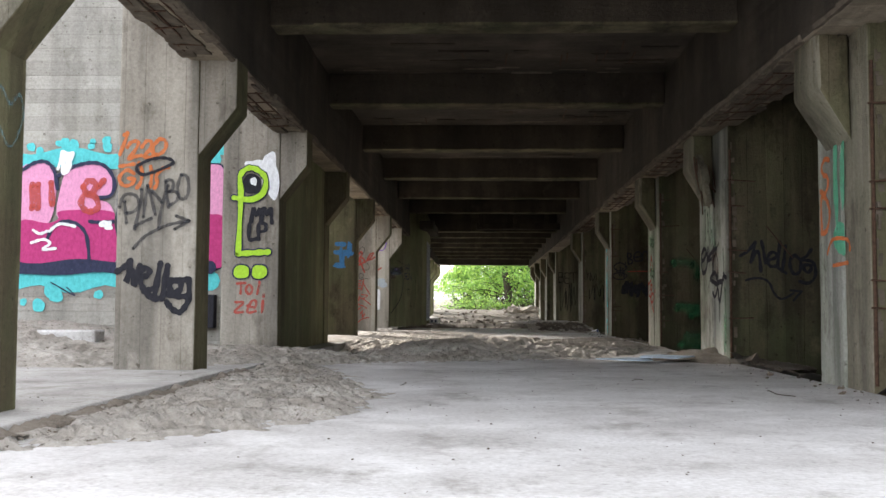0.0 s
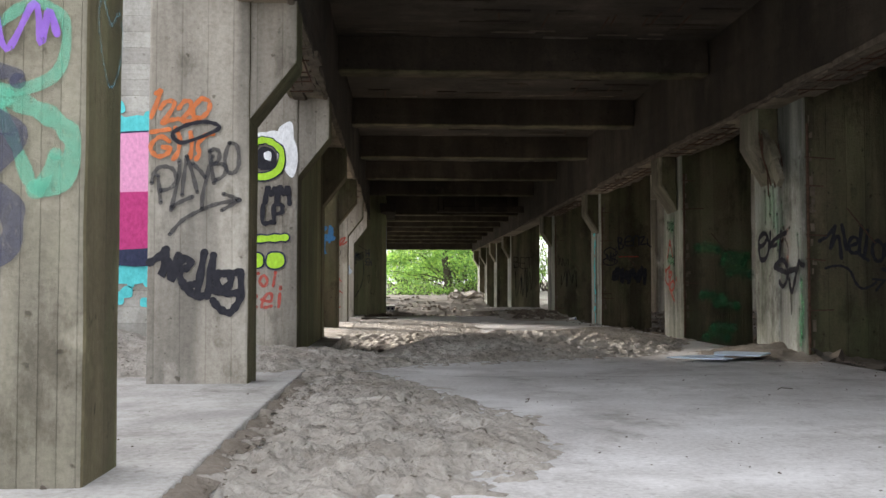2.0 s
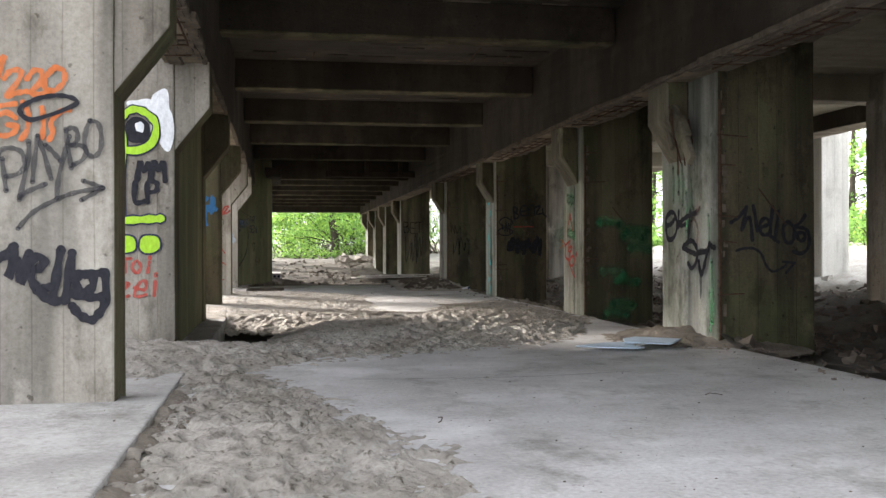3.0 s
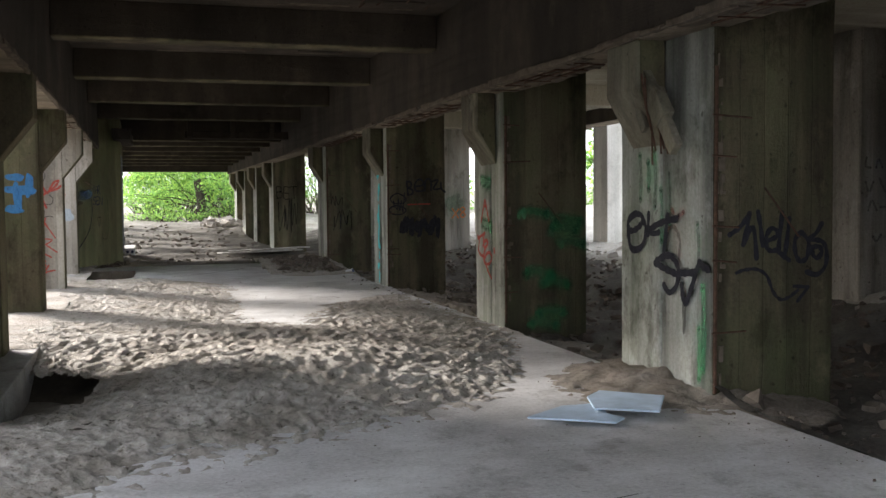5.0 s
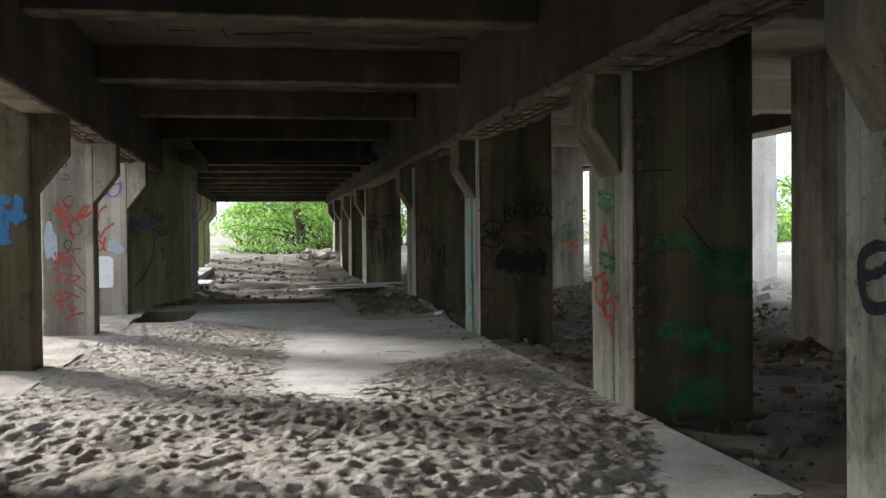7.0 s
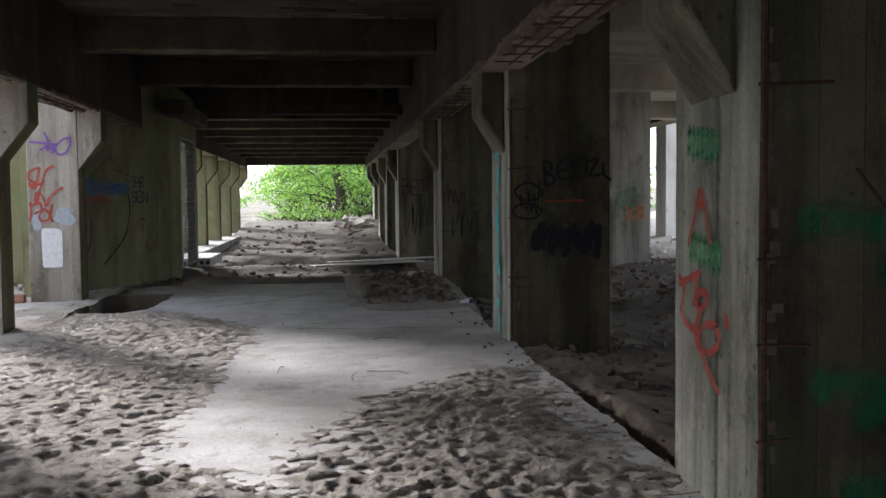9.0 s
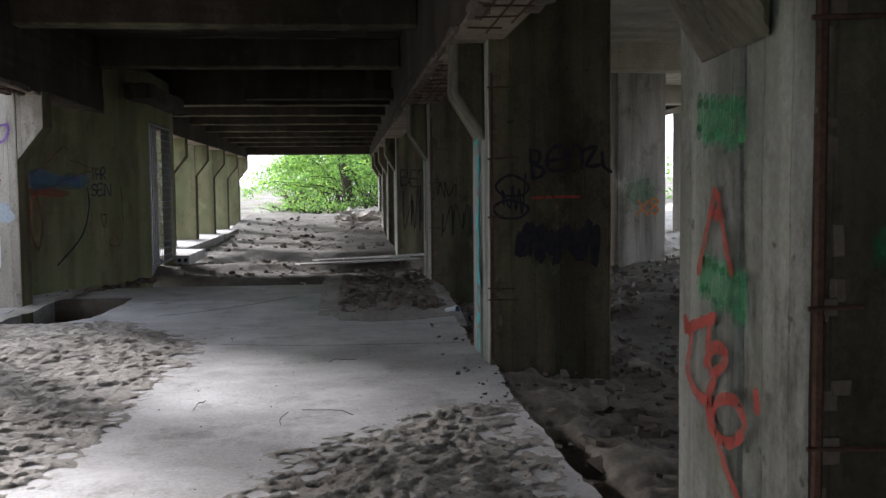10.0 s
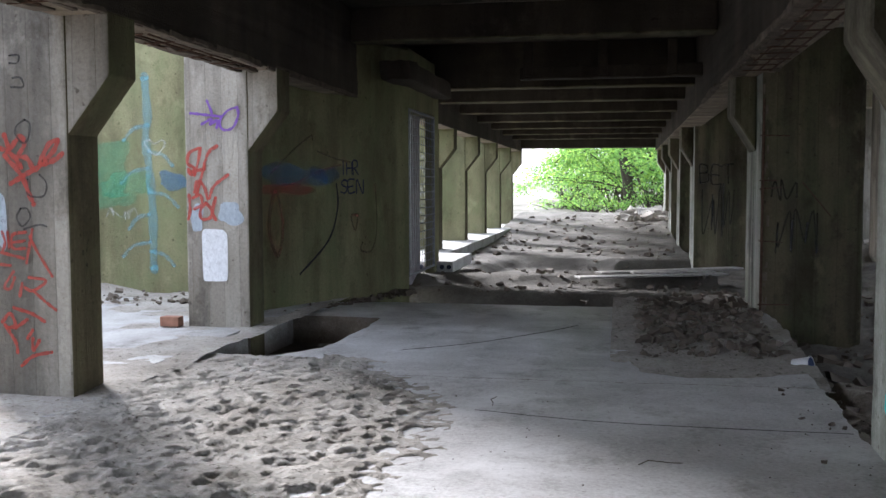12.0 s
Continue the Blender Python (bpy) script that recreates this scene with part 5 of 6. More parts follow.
patch(fr, [(-20.97 + r.uniform(-0.05, 0.05), 0.15 + 0.17 * i + r.uniform(-0.05, 0.05), r.uniform(0.025, 0.08), r.uniform(0.05, 0.13)) for i in range(12)], CYAN, R4, LIFT, 0.35, "turquoise sprayed stripe in broken dabs")
fp4 = front(20.48)
tag(fp4, [[(3.08, 1.74), (3.09, 1.63), (3.1, 1.52)], [(3.08, 1.74), (3.15, 1.72), (3.15, 1.65), (3.1, 1.63), (3.18, 1.59), (3.17, 1.53), (3.1, 1.51)], [(3.22, 1.65), (3.36, 1.68), (3.34, 1.76), (3.27, 1.76), (3.22, 1.68), (3.24, 1.58), (3.36, 1.58)], [(3.39, 1.58), (3.4, 1.73), (3.45, 1.78), (3.5, 1.73), (3.5, 1.59)], [(3.51, 1.73), (3.62, 1.76), (3.54, 1.61), (3.67, 1.62)], [(3.67, 1.71), (3.68, 1.61), (3.74, 1.56)]], 0.03, BLACK, R4, LIFT + 0.003, "black sprayed tag")
line(fp4, [(2.80, 1.46), (2.92, 1.54), (3.06, 1.46), (3.02, 1.38), (2.86, 1.38)], 0.022, BLACK, R4, True)
line(fp4, [(2.78, 1.28), (2.9, 1.34), (3.06, 1.28), (3.0, 1.20), (2.84, 1.20)], 0.022, BLACK, R4, True)
scribble(fp4, 2.84, 3.04, 1.24, 1.48, 8, 0.016, BLACK, R4, 2, LIFT + 0.006)
line(fp4, [(3.1, 1.355), (3.3, 1.36), (3.48, 1.36)], 0.02, RED, R4)
scribble(fp4, 2.98, 3.62, 0.86, 1.10, 26, 0.06, BLACK, R4, 6, LIFT, "dense black sprayed scribble")
fp5 = front(26.1)
scribble(fp5, 2.85, 3.1, 1.35, 1.5, 7, 0.018, SOFTBLACK, R5, 3)
scribble(fp5, 2.9, 3.3, 0.85, 1.15, 14, 0.018, SOFTBLACK, R5, 4)
R6 = piers[35.4]
fp6 = front(35.4)
write(fp6, "BET", 2.85, 3.5, 1.5, 1.85, 0.032, SOFTBLACK, R6)
scribble(fp6, 2.9, 3.5, 0.6, 1.3, 16, 0.022, SOFTBLACK, R6, 8)
g7 = columns[35.2]
write(front(35.2), "FRS", -2.95, -2.4, 1.7, 2.1, 0.045, FAINT, g7, label="pale sprayed letters over the column")
write(front(35.2), "OO", -2.9, -2.45, 1.2, 1.55, 0.04, FAINT, g7)
write(front(35.2), "USD", -2.95, -2.4, 0.7, 1.05, 0.045, FAINT, g7)
for y in (17.75, 29.0):
    ac = next(o for o in bpy.data.objects if o.type == "EMPTY" and abs(o.location.x - 6.6) < 0.01 and abs(o.location.y - y) < 0.01)
    patch(front(y), [(6.55, 1.35, 0.22, 0.18), (6.8, 1.2, 0.1, 0.2)], GREEN, ac, LIFT, 0.4)
    write(front(y), "X8", 6.55, 6.95, 0.95, 1.2, 0.03, ORANGE, ac)

ac = next(o for o in bpy.data.objects if o.type == "EMPTY" and abs(o.location.x - 6.6) < 0.01 and abs(o.location.y - 14.5) < 0.01)
tag(front(14.5), [[(7.15, 1.89), (7.14, 1.79), (7.21, 1.77)], [(7.29, 1.77), (7.33, 1.87), (7.38, 1.77)], [(7.46, 1.88), (7.52, 1.77), (7.58, 1.89)], [(7.14, 1.6), (7.19, 1.48), (7.25, 1.6)], [(7.34, 1.64), (7.45, 1.47), (7.56, 1.62)], [(7.18, 1.26), (7.23, 1.38), (7.3, 1.26)], [(7.35, 1.3), (7.47, 1.3)], [(7.25, 0.95), (7.3, 0.89), (7.37, 0.97)]], 0.03, BLUE2, ac, LIFT, "faded blue sprayed hearts and letters")

# ---- rusty bars and spalled concrete ----
RUST = plain("rust", (0.075, 0.042, 0.028), 0.9, 0.1, 0.45, 30)
SPALL = plain("broken_concrete", (0.115, 0.095, 0.074), 0.98, 0, 0.4, 9)


def rod(bm, a, b, r=0.008, n=6):
    a, b = Vector(a), Vector(b)
    d = (b - a).normalized()
    u = d.orthogonal().normalized()
    w = d.cross(u)
    rings = [[bm.verts.new(p + (u * math.cos(t) + w * math.sin(t)) * r) for t in [2 * math.pi * i / n for i in range(n)]] for p in (a, b)]
    for i in range(n):
        j = (i + 1) % n
        bm.faces.new((rings[0][i], rings[0][j], rings[1][j], rings[1][i]))
    bm.faces.new(rings[0][::-1]), bm.faces.new(rings[1])


def bars(owner, spans, r=0.008, label=""):
    for a, b in spans:
        bm = bmesh.new()
        rod(bm, a, b, r)
        settle(part("rebar", bm, RUST, owner, label), owner)


rr = random.Random(12)
SPALLPALE = plain("flaked_concrete", (0.13, 0.112, 0.092), 0.98, 0, 0.35, 8)
# bars torn out of the corbel and hanging down
for k in range(7):
    x, y = 2.5 + 0.035 * k, 11.44 - rr.uniform(0.0, 0.03)
    p = [(x, y, 2.36 - 0.02 * k), (x + rr.uniform(-0.02, 0.04), y - 0.03, 2.12 - 0.02 * k), (x + 0.06 + rr.uniform(-0.02, 0.04), y - 0.02, 1.92), (x + 0.1, y + 0.01, 1.72 + rr.uniform(-0.06, 0.1))]
    bars(R2, list(zip(p, p[1:])), 0.008, "bent rusty bar hanging from the corbel")
for y0, z0, y1, z1, w in ((11.60, 2.42, 11.36, 2.16, 0.12), (11.38, 2.20, 11.22, 2.0, 0.15), (11.24, 2.02, 11.06, 1.78, 0.10), (11.72, 2.3, 11.5, 1.95, 0.07)):
    bm = bmesh.new()
    d = Vector((0, y1 - y0, z1 - z0))
    box(bm, -w * 0.6, w * 0.6, -w * 0.3, w * 0.3, -d.length / 2, d.length / 2, 0.008, 1, 0.014, y0)
    turn = d.to_track_quat("Z", "X").to_matrix().to_4x4()
    bmesh.ops.transform(bm, verts=bm.verts, matrix=Matrix.Translation((2.58, (y0 + y1) / 2, (z0 + z1) / 2)) @ turn)
    settle(part("broken_chunk", bm, CORBEL, R2, "chunk of concrete hanging on bent bars"), R2)
for p, owner in zip(PIERS[:5], (R1, R2, R3, R4, R5)):
    y0 = p[0] - 0.012
    bars(owner, [((RX0 + 0.03, y0 + 0.004, 0.05), (RX0 + 0.035, y0 + 0.006, 2.35))], 0.014, "rusty upright bar at the corner")
    spans = []
    for i in range(5):
        z = 0.4 + 0.42 * i + rr.uniform(-0.2, 0.2)
        spans.append(((RX0 + 0.0, y0 - 0.006, z), (RX0 + rr.uniform(0.12, 0.32), y0 - 0.01, z + rr.uniform(-0.02, 0.02))))
    spans.append(((RX0 + 0.42, y0 - 0.01, 1.5), (RX0 + 0.7, y0 - 0.02, 1.15)))
    bars(owner, spans, 0.007, "thin rusty bar")
    # broken strip of concrete beside the bar
    bm = bmesh.new()
    for i in range(26):
        z, x = rr.uniform(0.0, 2.4), RX0 + rr.uniform(0.02, 0.08)
        box(bm, x, x + rr.uniform(0.01, 0.05), p[0] - rr.uniform(0.003, 0.012), p[0] + 0.02, z, z + rr.uniform(0.02, 0.12), 0.004, 0, 0.01, i)
    settle(tagged(part("spall", bm, SPALL, owner, "crumbled strip of concrete"), kind="stuff"), owner)

for nm, xa, xb, ys in (("beam_left", -2.40, -2.06, [(4.9, 7.8), (8.3, 11.1), (18.7, 21.5), (22.1, 24.8)]), ("beam_right", 2.46, 2.84, [(8.0, 10.8), (12.3, 14.9), (16.1, 20.3), (21.6, 26.0)])):
    beam = bpy.data.objects[nm]
    for y0, y1 in ys:
        for k in range(3):
            x = xa + (xb - xa) * (0.2 + 0.3 * k)
            bars(beam, [((x, y0 + rr.uniform(0.1, 0.8), SOFFIT - 0.016), (x + rr.uniform(-0.03, 0.03), y1 - rr.uniform(0.1, 0.9), SOFFIT - 0.014))], 0.009)
        n = int((y1 - y0) / 0.42)
        bars(beam, [((xa + 0.03, y0 + 0.3 + 0.42 * i, SOFFIT - 0.026), (xb - rr.uniform(0.0, 0.1), y0 + 0.3 + 0.42 * i + rr.uniform(-0.04, 0.04), SOFFIT - 0.022)) for i in range(n)], 0.006)
        bm = bmesh.new()
        for i in range(20):
            y, x = rr.uniform(y0, y1 - 0.3), rr.choice((xa - 0.01, xb - 0.05, rr.uniform(xa, xb - 0.1)))
            box(bm, x, x + rr.uniform(0.04, 0.14), y, y + rr.uniform(0.2, 0.9), SOFFIT - rr.uniform(0.004, 0.024), SOFFIT + 0.03, 0.006, 3, 0.03, i)
        tagged(part("spall", bm, SPALL, beam, "flaking layer of concrete"), kind="stuff")

# chipped lower edges of the long beams
for nm, x, sgn in (("beam_left", -2.05, 1), ("beam_right", 2.445, -1)):
    beam = bpy.data.objects[nm]
    bm = bmesh.new()
    for i in range(90):
        y = rr.uniform(5.0, 29.0)
        w, h = rr.uniform(0.003, 0.014), rr.uniform(0.02, 0.09)
        x0 = x + sgn * w
        box(bm, min(x, x0) - 0.02, max(x, x0) + 0.01, y, y + rr.uniform(0.3, 1.1), SOFFIT - rr.uniform(0.003, 0.012), SOFFIT + h * 0.6, 0.006, 4, 0.022, i)
    tagged(part("spall", bm, SPALL, beam, "chipped crumbling edge of the beam"), kind="stuff")
# pale flakes of the ceiling beside the cross beams
bm = bmesh.new()
for i in range(110):
    x, y = rr.uniform(-1.9, 2.0), rr.choice(BEAMS) + rr.choice((-0.16, 0.36)) + rr.uniform(-0.22, 0.1)
    box(bm, x, min(x + rr.uniform(0.1, 0.7), 2.35), y, y + rr.uniform(0.015, 0.07), CEILING - rr.uniform(0.005, 0.016), CEILING + 0.02, 0.003, 0, 0.006, i)
settle(tagged(part("spall", bm, SPALLPALE, roof, "pale flaked streaks of the ceiling"), kind="stuff"), roof)
spans = []
for i in range(46):
    x, y = rr.uniform(-1.8, 2.2), rr.choice((10.2, 11.6, 14.2, 15.6, 17.8, 19.2, 22.4)) + rr.uniform(-0.4, 0.4)
    spans.append(((x, y, CEILING - 0.012), (x + rr.uniform(-0.03, 0.03), y + rr.uniform(0.15, 0.5), CEILING - 0.02)))
bm = bmesh.new()
for a, b in spans:
    rod(bm, a, b, 0.009, 5)
ob = part("rebar", bm, RUST, roof, "short rusty bars showing through the ceiling")
settle(ob, roof)
# flaked patches under the slab and on the cross beams
bm = bmesh.new()
for i in range(150):
    x, y = rr.uniform(-1.9, 2.2), rr.choice(BEAMS[1:]) + rr.choice((-1, 1)) * rr.uniform(0.5, 1.7)
    w = rr.uniform(0.15, 0.9)
    box(bm, x, min(x + w, 2.35), y, y + rr.uniform(0.04, 0.16), CEILING - rr.uniform(0.006, 0.022), CEILING + 0.02, 0.003, 0, 0.006, i)
settle(tagged(part("spall", bm, BEAM, roof, "flaked board-marked skin of the ceiling"), kind="stuff"), roof)

# hanging remains of a beam at the threshold of the far part
bm = bmesh.new()
box(bm, -0.1, 2.42, 29.6, 29.8, 2.98, 3.16, 0.02, 8, 0.02, 3)
rem = tagged(part("hanging_beam", bm, BEAM), "broken concrete beam hanging under the far ceiling", "beam", kind="structure")
for x in (-0.05, 1.0, 1.95):
    bm = bmesh.new()
    box(bm, x, x + 0.13, 29.55, 29.7, 3.02, 3.5, 0.02, 3, 0.015, x)
    part("stud", bm, BEAM, rem)
bm = bmesh.new()
box(bm, -1.75, -1.35, 28.0, 31.0, 2.85, 3.1, 0.02, 8, 0.03, 6)
tagged(part("edge_stub", bm, BEAM), "crumbled stub of a lengthwise beam", "beam", kind="structure")

# ---- barred opening ----
STEEL = plain("grey_steel", (0.20, 0.21, 0.23), 0.6, 0.6, 0.3, 20)
gate = thing("gate", -1.62, 29.1, 0, "closed gate of thin steel mesh in a wall opening", "gate")
spans = [((-1.62, 29.08, 0.2), (-1.62, 29.08, 2.56)), ((-1.62, 30.95, 0.2), (-1.62, 30.95, 2.56)), ((-1.62, 29.08, 2.55), (-1.62, 30.95, 2.55)), ((-1.62, 29.08, 0.2), (-1.62, 30.95, 0.2))]
for a, b in spans:
    bm = bmesh.new()
    rod(bm, a, b, 0.02, 8)
    settle(part("frame_bar", bm, STEEL, gate), gate)
for i in range(1, 12):
    bm = bmesh.new()
    rod(bm, (-1.62, 29.08 + 0.156 * i, 0.2), (-1.62, 29.08 + 0.156 * i, 2.55), 0.006, 5)
    settle(part("bar", bm, STEEL, gate), gate)
for i in range(1, 20):
    bm = bmesh.new()
    rod(bm, (-1.613, 29.08, 0.2 + 0.118 * i), (-1.613, 30.95, 0.2 + 0.118 * i), 0.006, 5)
    settle(part("bar", bm, STEEL, gate), gate)
bm = bmesh.new()
box(bm, -2.0, -1.85, 29.5, 31.0, -0.3, 2.57, 0.01, 4, 0.004)
tagged(part("wall_behind_gate", bm, plain("lilac_plaster", (0.25, 0.225, 0.25), 0.9, 0, 0.3, 5)), "grey lilac plastered wall behind the gate", "wall", kind="structure")
bm = bmesh.new()
box(bm, -2.1, -1.6, 29.02, 31.0, 2.58, 3.4, 0.02)
tagged(part("wall_gate_lintel", bm, GREENWALL), "concrete lintel over the gated opening", "wall", kind="structure")

# ---- loose things ----
SHEETBLUE = plain("blue_sheet", (0.40, 0.50, 0.60), 0.6, 0, 0.18, 6)
WOOD = plain("grey_board", (0.36, 0.35, 0.33), 0.85, 0, 0.3, 14)


def slab_of(name, pts, z, t, mat, label, category, sag=0.0):
    """A thin flat broken piece with an uneven outline."""
    bm = bmesh.new()
    lo = [bm.verts.new((x, y, z + sag * math.sin(3 * x + y))) for x, y in pts]
    hi = [bm.verts.new((v.co.x, v.co.y, v.co.z + t)) for v in lo]
    bm.faces.new(lo[::-1]), bm.faces.new(hi)
    for i in range(len(pts)):
        j = (i + 1) % len(pts)
        bm.faces.new((lo[i], lo[j], hi[j], hi[i]))
    bmesh.ops.recalc_face_normals(bm, faces=bm.faces)
    bmesh.ops.bevel(bm, geom=list(bm.edges), offset=t * 0.25, segments=1, affect="EDGES")
    return tagged(part(name, bm, mat), label, category)


slab_of("blue_sheet", [(1.25, 10.62), (1.72, 10.30), (1.83, 10.40), (1.78, 10.55), (1.9, 10.85), (1.6, 10.86)], 0.03, 0.012, SHEETBLUE, "broken pale blue insulation sheet lying on dirt", "sheet")
slab_of("blue_sheet", [(1.72, 10.62), (2.08, 10.40), (2.36, 10.83), (2.02, 11.15), (1.84, 10.98)], 0.055, 0.014, SHEETBLUE, "larger pale blue sheet resting on the first", "sheet", 0.004)
for i, (x0, y0, x1, y1, w) in enumerate(((0.7, 30.1, 2.9, 31.0, 0.28), (1.0, 30.5, 3.2, 31.7, 0.25), (1.5, 30.2, 2.7, 30.5, 0.2))):
    dx, dy = x1 - x0, y1 - y0
    q = math.hypot(dx, dy)
    nx, ny = -dy / q * w / 2, dx / q * w / 2
    tagged(slab_of("board", [(x0 + nx, y0 + ny), (x0 - nx, y0 - ny), (x1 - nx, y1 - ny), (x1 + nx, y1 + ny)], 0.10 + 0.035 * i, 0.03, WOOD, "grey weathered board lying on rubble", "board"), group="boards on the rubble")
blk = thing("hollow_slab", -1.6, 32.0, 0.1, "pale hollow-core concrete slab piece lying by the gate", "slab")
bm = bmesh.new()
box(bm, -1.95, -1.35, 31.2, 33.2, 0.06, 0.24, 0.015, 4, 0.01)
settle(part("body", bm, FLOOR, blk), blk)
# Solid dark discs paint the shade of the hollow cores.
for i in range(5):
    bm = bmesh.new()
    rod(bm, (-1.88 + 0.115 * i, 31.185, 0.15), (-1.88 + 0.115 * i, 31.21, 0.15), 0.038, 12)
    settle(part("hollow", bm, NAVY, blk, "dark disc for the shade in a round hollow"), blk)

CANWHITE = plain("white_plastic", (0.75, 0.76, 0.78), 0.4, 0, 0.05, 20)
CANBLUE = plain("blue_lining", (0.10, 0.14, 0.30), 0.5, 0, 0.1, 20)
can = thing("paint_bucket", 2.74, 23.95, -0.08, "small white plastic bucket with blue inside lying on its side", "bucket")


def tube(bm, r0, r1, h, n=20, cap0=False):
    a = [bm.verts.new((r0 * math.cos(t), r0 * math.sin(t), 0)) for t in [2 * math.pi * i / n for i in range(n)]]
    b = [bm.verts.new((r1 * math.cos(t), r1 * math.sin(t), h)) for t in [2 * math.pi * i / n for i in range(n)]]
    for i in range(n):
        j = (i + 1) % n
        bm.faces.new((a[i], a[j], b[j], b[i]))
    if cap0:
        bm.faces.new(a[::-1])


tilt = pose(2.74, 23.95, -0.02, 80, 0, 60) @ Matrix.Scale(0.85, 4)
for nm, r0, r1, mat, label in (("body", 0.075, 0.088, CANWHITE, ""), ("lining", 0.070, 0.083, CANBLUE, "blue inner wall")):
    bm = bmesh.new()
    tube(bm, r0, r1, 0.17, 20, True)
    bmesh.ops.transform(bm, verts=bm.verts, matrix=tilt)
    settle(part(nm, bm, mat, can, label, True), can)
bm = bmesh.new()
tube(bm, 0.094, 0.094, 0.012)
tube(bm, 0.083, 0.083, 0.012)
bmesh.ops.transform(bm, verts=bm.verts, matrix=tilt @ pose(0, 0, 0.16))
settle(part("rim", bm, CANWHITE, can, "", True), can)

bottle = thing("bottle", -4.72, 9.4, 0.2, "white plastic bottle standing in the yard sand", "bottle")
bm = bmesh.new()
for r0, r1, z0, z1 in ((0.04, 0.042, 0, 0.10), (0.042, 0.016, 0.10, 0.15), (0.016, 0.016, 0.15, 0.19)):
    b2 = bmesh.new()
    tube(b2, r0, r1, z1 - z0, 16, z0 == 0)
    bmesh.ops.translate(b2, verts=b2.verts, vec=(0, 0, z0))
    me = bpy.data.meshes.new("tmp")
    b2.to_mesh(me)
    b2.free()
    bm.from_mesh(me)
    bpy.data.meshes.remove(me)
part("body", bm, CANWHITE, bottle, "", True)
bm = bmesh.new()
tube(bm, 0.018, 0.018, 0.025, 14, True)
bmesh.ops.translate(bm, verts=bm.verts, vec=(0, 0, 0.186))
part("cap", bm, CANBLUE, bottle, "", True)

bm = bmesh.new()
box(bm, -5.6, -3.9, 9.75, 10.0, 0.0, 0.33, 0.02, 6, 0.015, 5)
tagged(part("kerb_block", bm, FLOOR), "low pale concrete kerb half buried in yard sand", "kerb")
# Black block stands for the shade inside a hatch opening.
bm = bmesh.new()
box(bm, -3.36, -3.17, 11.50, 11.66, 0.32, 0.72, 0.015)
tagged(part("dark_box", bm, BLACK), "small black block for a dark hatch opening in the yard wall", "box")
bm = bmesh.new()
box(bm, -3.25, -3.05, 24.75, 24.87, 0.06, 0.16, 0.006, 2, 0.004)
tagged(part("brick", bm, plain("brick_red", (0.25, 0.13, 0.09), 0.95, 0, 0.3, 12)), "single red brick lying by the column", "brick")

# cracks and joints of the slab, twigs and wires
CRACK = plain("crack_dirt", (0.06, 0.055, 0.05), 1.0, 0, 0.3, 20)


def floor_line(pts, width, mat=CRACK, z=0.004):
    bm = bmesh.new()
    q = smooth_line(pts, False, 8)
    rows = []
    for i, (x, y) in enumerate(q):
        a, b = q[max(i - 1, 0)], q[min(i + 1, len(q) - 1)]
        d = Vector((b[0] - a[0], b[1] - a[1])).normalized()
        w = width * (0.6 + 0.8 * noise.noise(Vector((x * 7, y * 7, 0))) ** 2 + 0.2)
        j = 0.012 * noise.noise(Vector((x * 11, y * 11, 3)))
        rows.append((bm.verts.new((x - d.y * w / 2 + j, y + d.x * w / 2 + j, z)), bm.verts.new((x + d.y * w / 2 + j, y - d.x * w / 2 + j, z))))
    for a, b in zip(rows, rows[1:]):
        bm.faces.new((a[0], a[1], b[1], b[0]))
    ob = part("crack", bm, mat, floor)
    return settle(ob, floor)


floor_line([(-0.6, 24.1), (0.0, 24.6), (0.6, 25.4), (0.9, 25.9)], 0.03)
floor_line([(0.4, 21.9), (1.3, 21.7), (2.7, 21.65)], 0.02)
floor_line([(-0.9, 9.0), (0.3, 8.9), (1.2, 9.05)], 0.012)
TWIG = plain("twig", (0.09, 0.07, 0.05), 0.95, 0, 0.4, 20)
for i in range(9):
    x, y = rr.uniform(-1.0, 2.3), rr.choice((rr.uniform(5.5, 10.0), rr.uniform(17, 23)))
    a, L = rr.uniform(0, 6.3), rr.uniform(0.1, 0.4)
    bm = bmesh.new()
    p = [(x, y, 0.012)]
    for k in range(4):
        a += rr.uniform(-0.5, 0.5)
        p.append((p[-1][0] + math.cos(a) * L / 4, p[-1][1] + math.sin(a) * L / 4, 0.012 + rr.uniform(0, 0.02)))
    for q0, q1 in zip(p, p[1:]):
        rod(bm, q0, q1, 0.0028, 5)
    tagged(part("twig", bm, TWIG), "thin dry twig lying on the dusty floor", "twig", "twigs on the floor")

# ---- trees and bushes outside ----
BARK = plain("bark", (0.055, 0.047, 0.034), 0.95, 0, 0.4, 6)


def leaf_material(name, colour):
    m, n, l, b = material(name, 0.6)
    g = n.new("ShaderNodeNewGeometry")
    c = ramp(n, l, g.outputs["Random Per Island"], [(0.0, tuple(v * 0.55 for v in colour)), (0.6, colour), (1.0, (colour[0] * 1.7, colour[1] * 1.35, colour[2]))])
    l.new(c, b.inputs["Base Color"])
    t = n.new("ShaderNodeBsdfTranslucent")
    l.new(c, t.inputs["Color"])
    mx = n.new("ShaderNodeMixShader")
    mx.inputs[0].default_value = 0.6
    l.new(b.outputs[0], mx.inputs[1])
    l.new(t.outputs[0], mx.inputs[2])
    l.new(mx.outputs[0], n["Material Output"].inputs[0])
    return m


LEAF = leaf_material("leaf", (0.21, 0.40, 0.10))


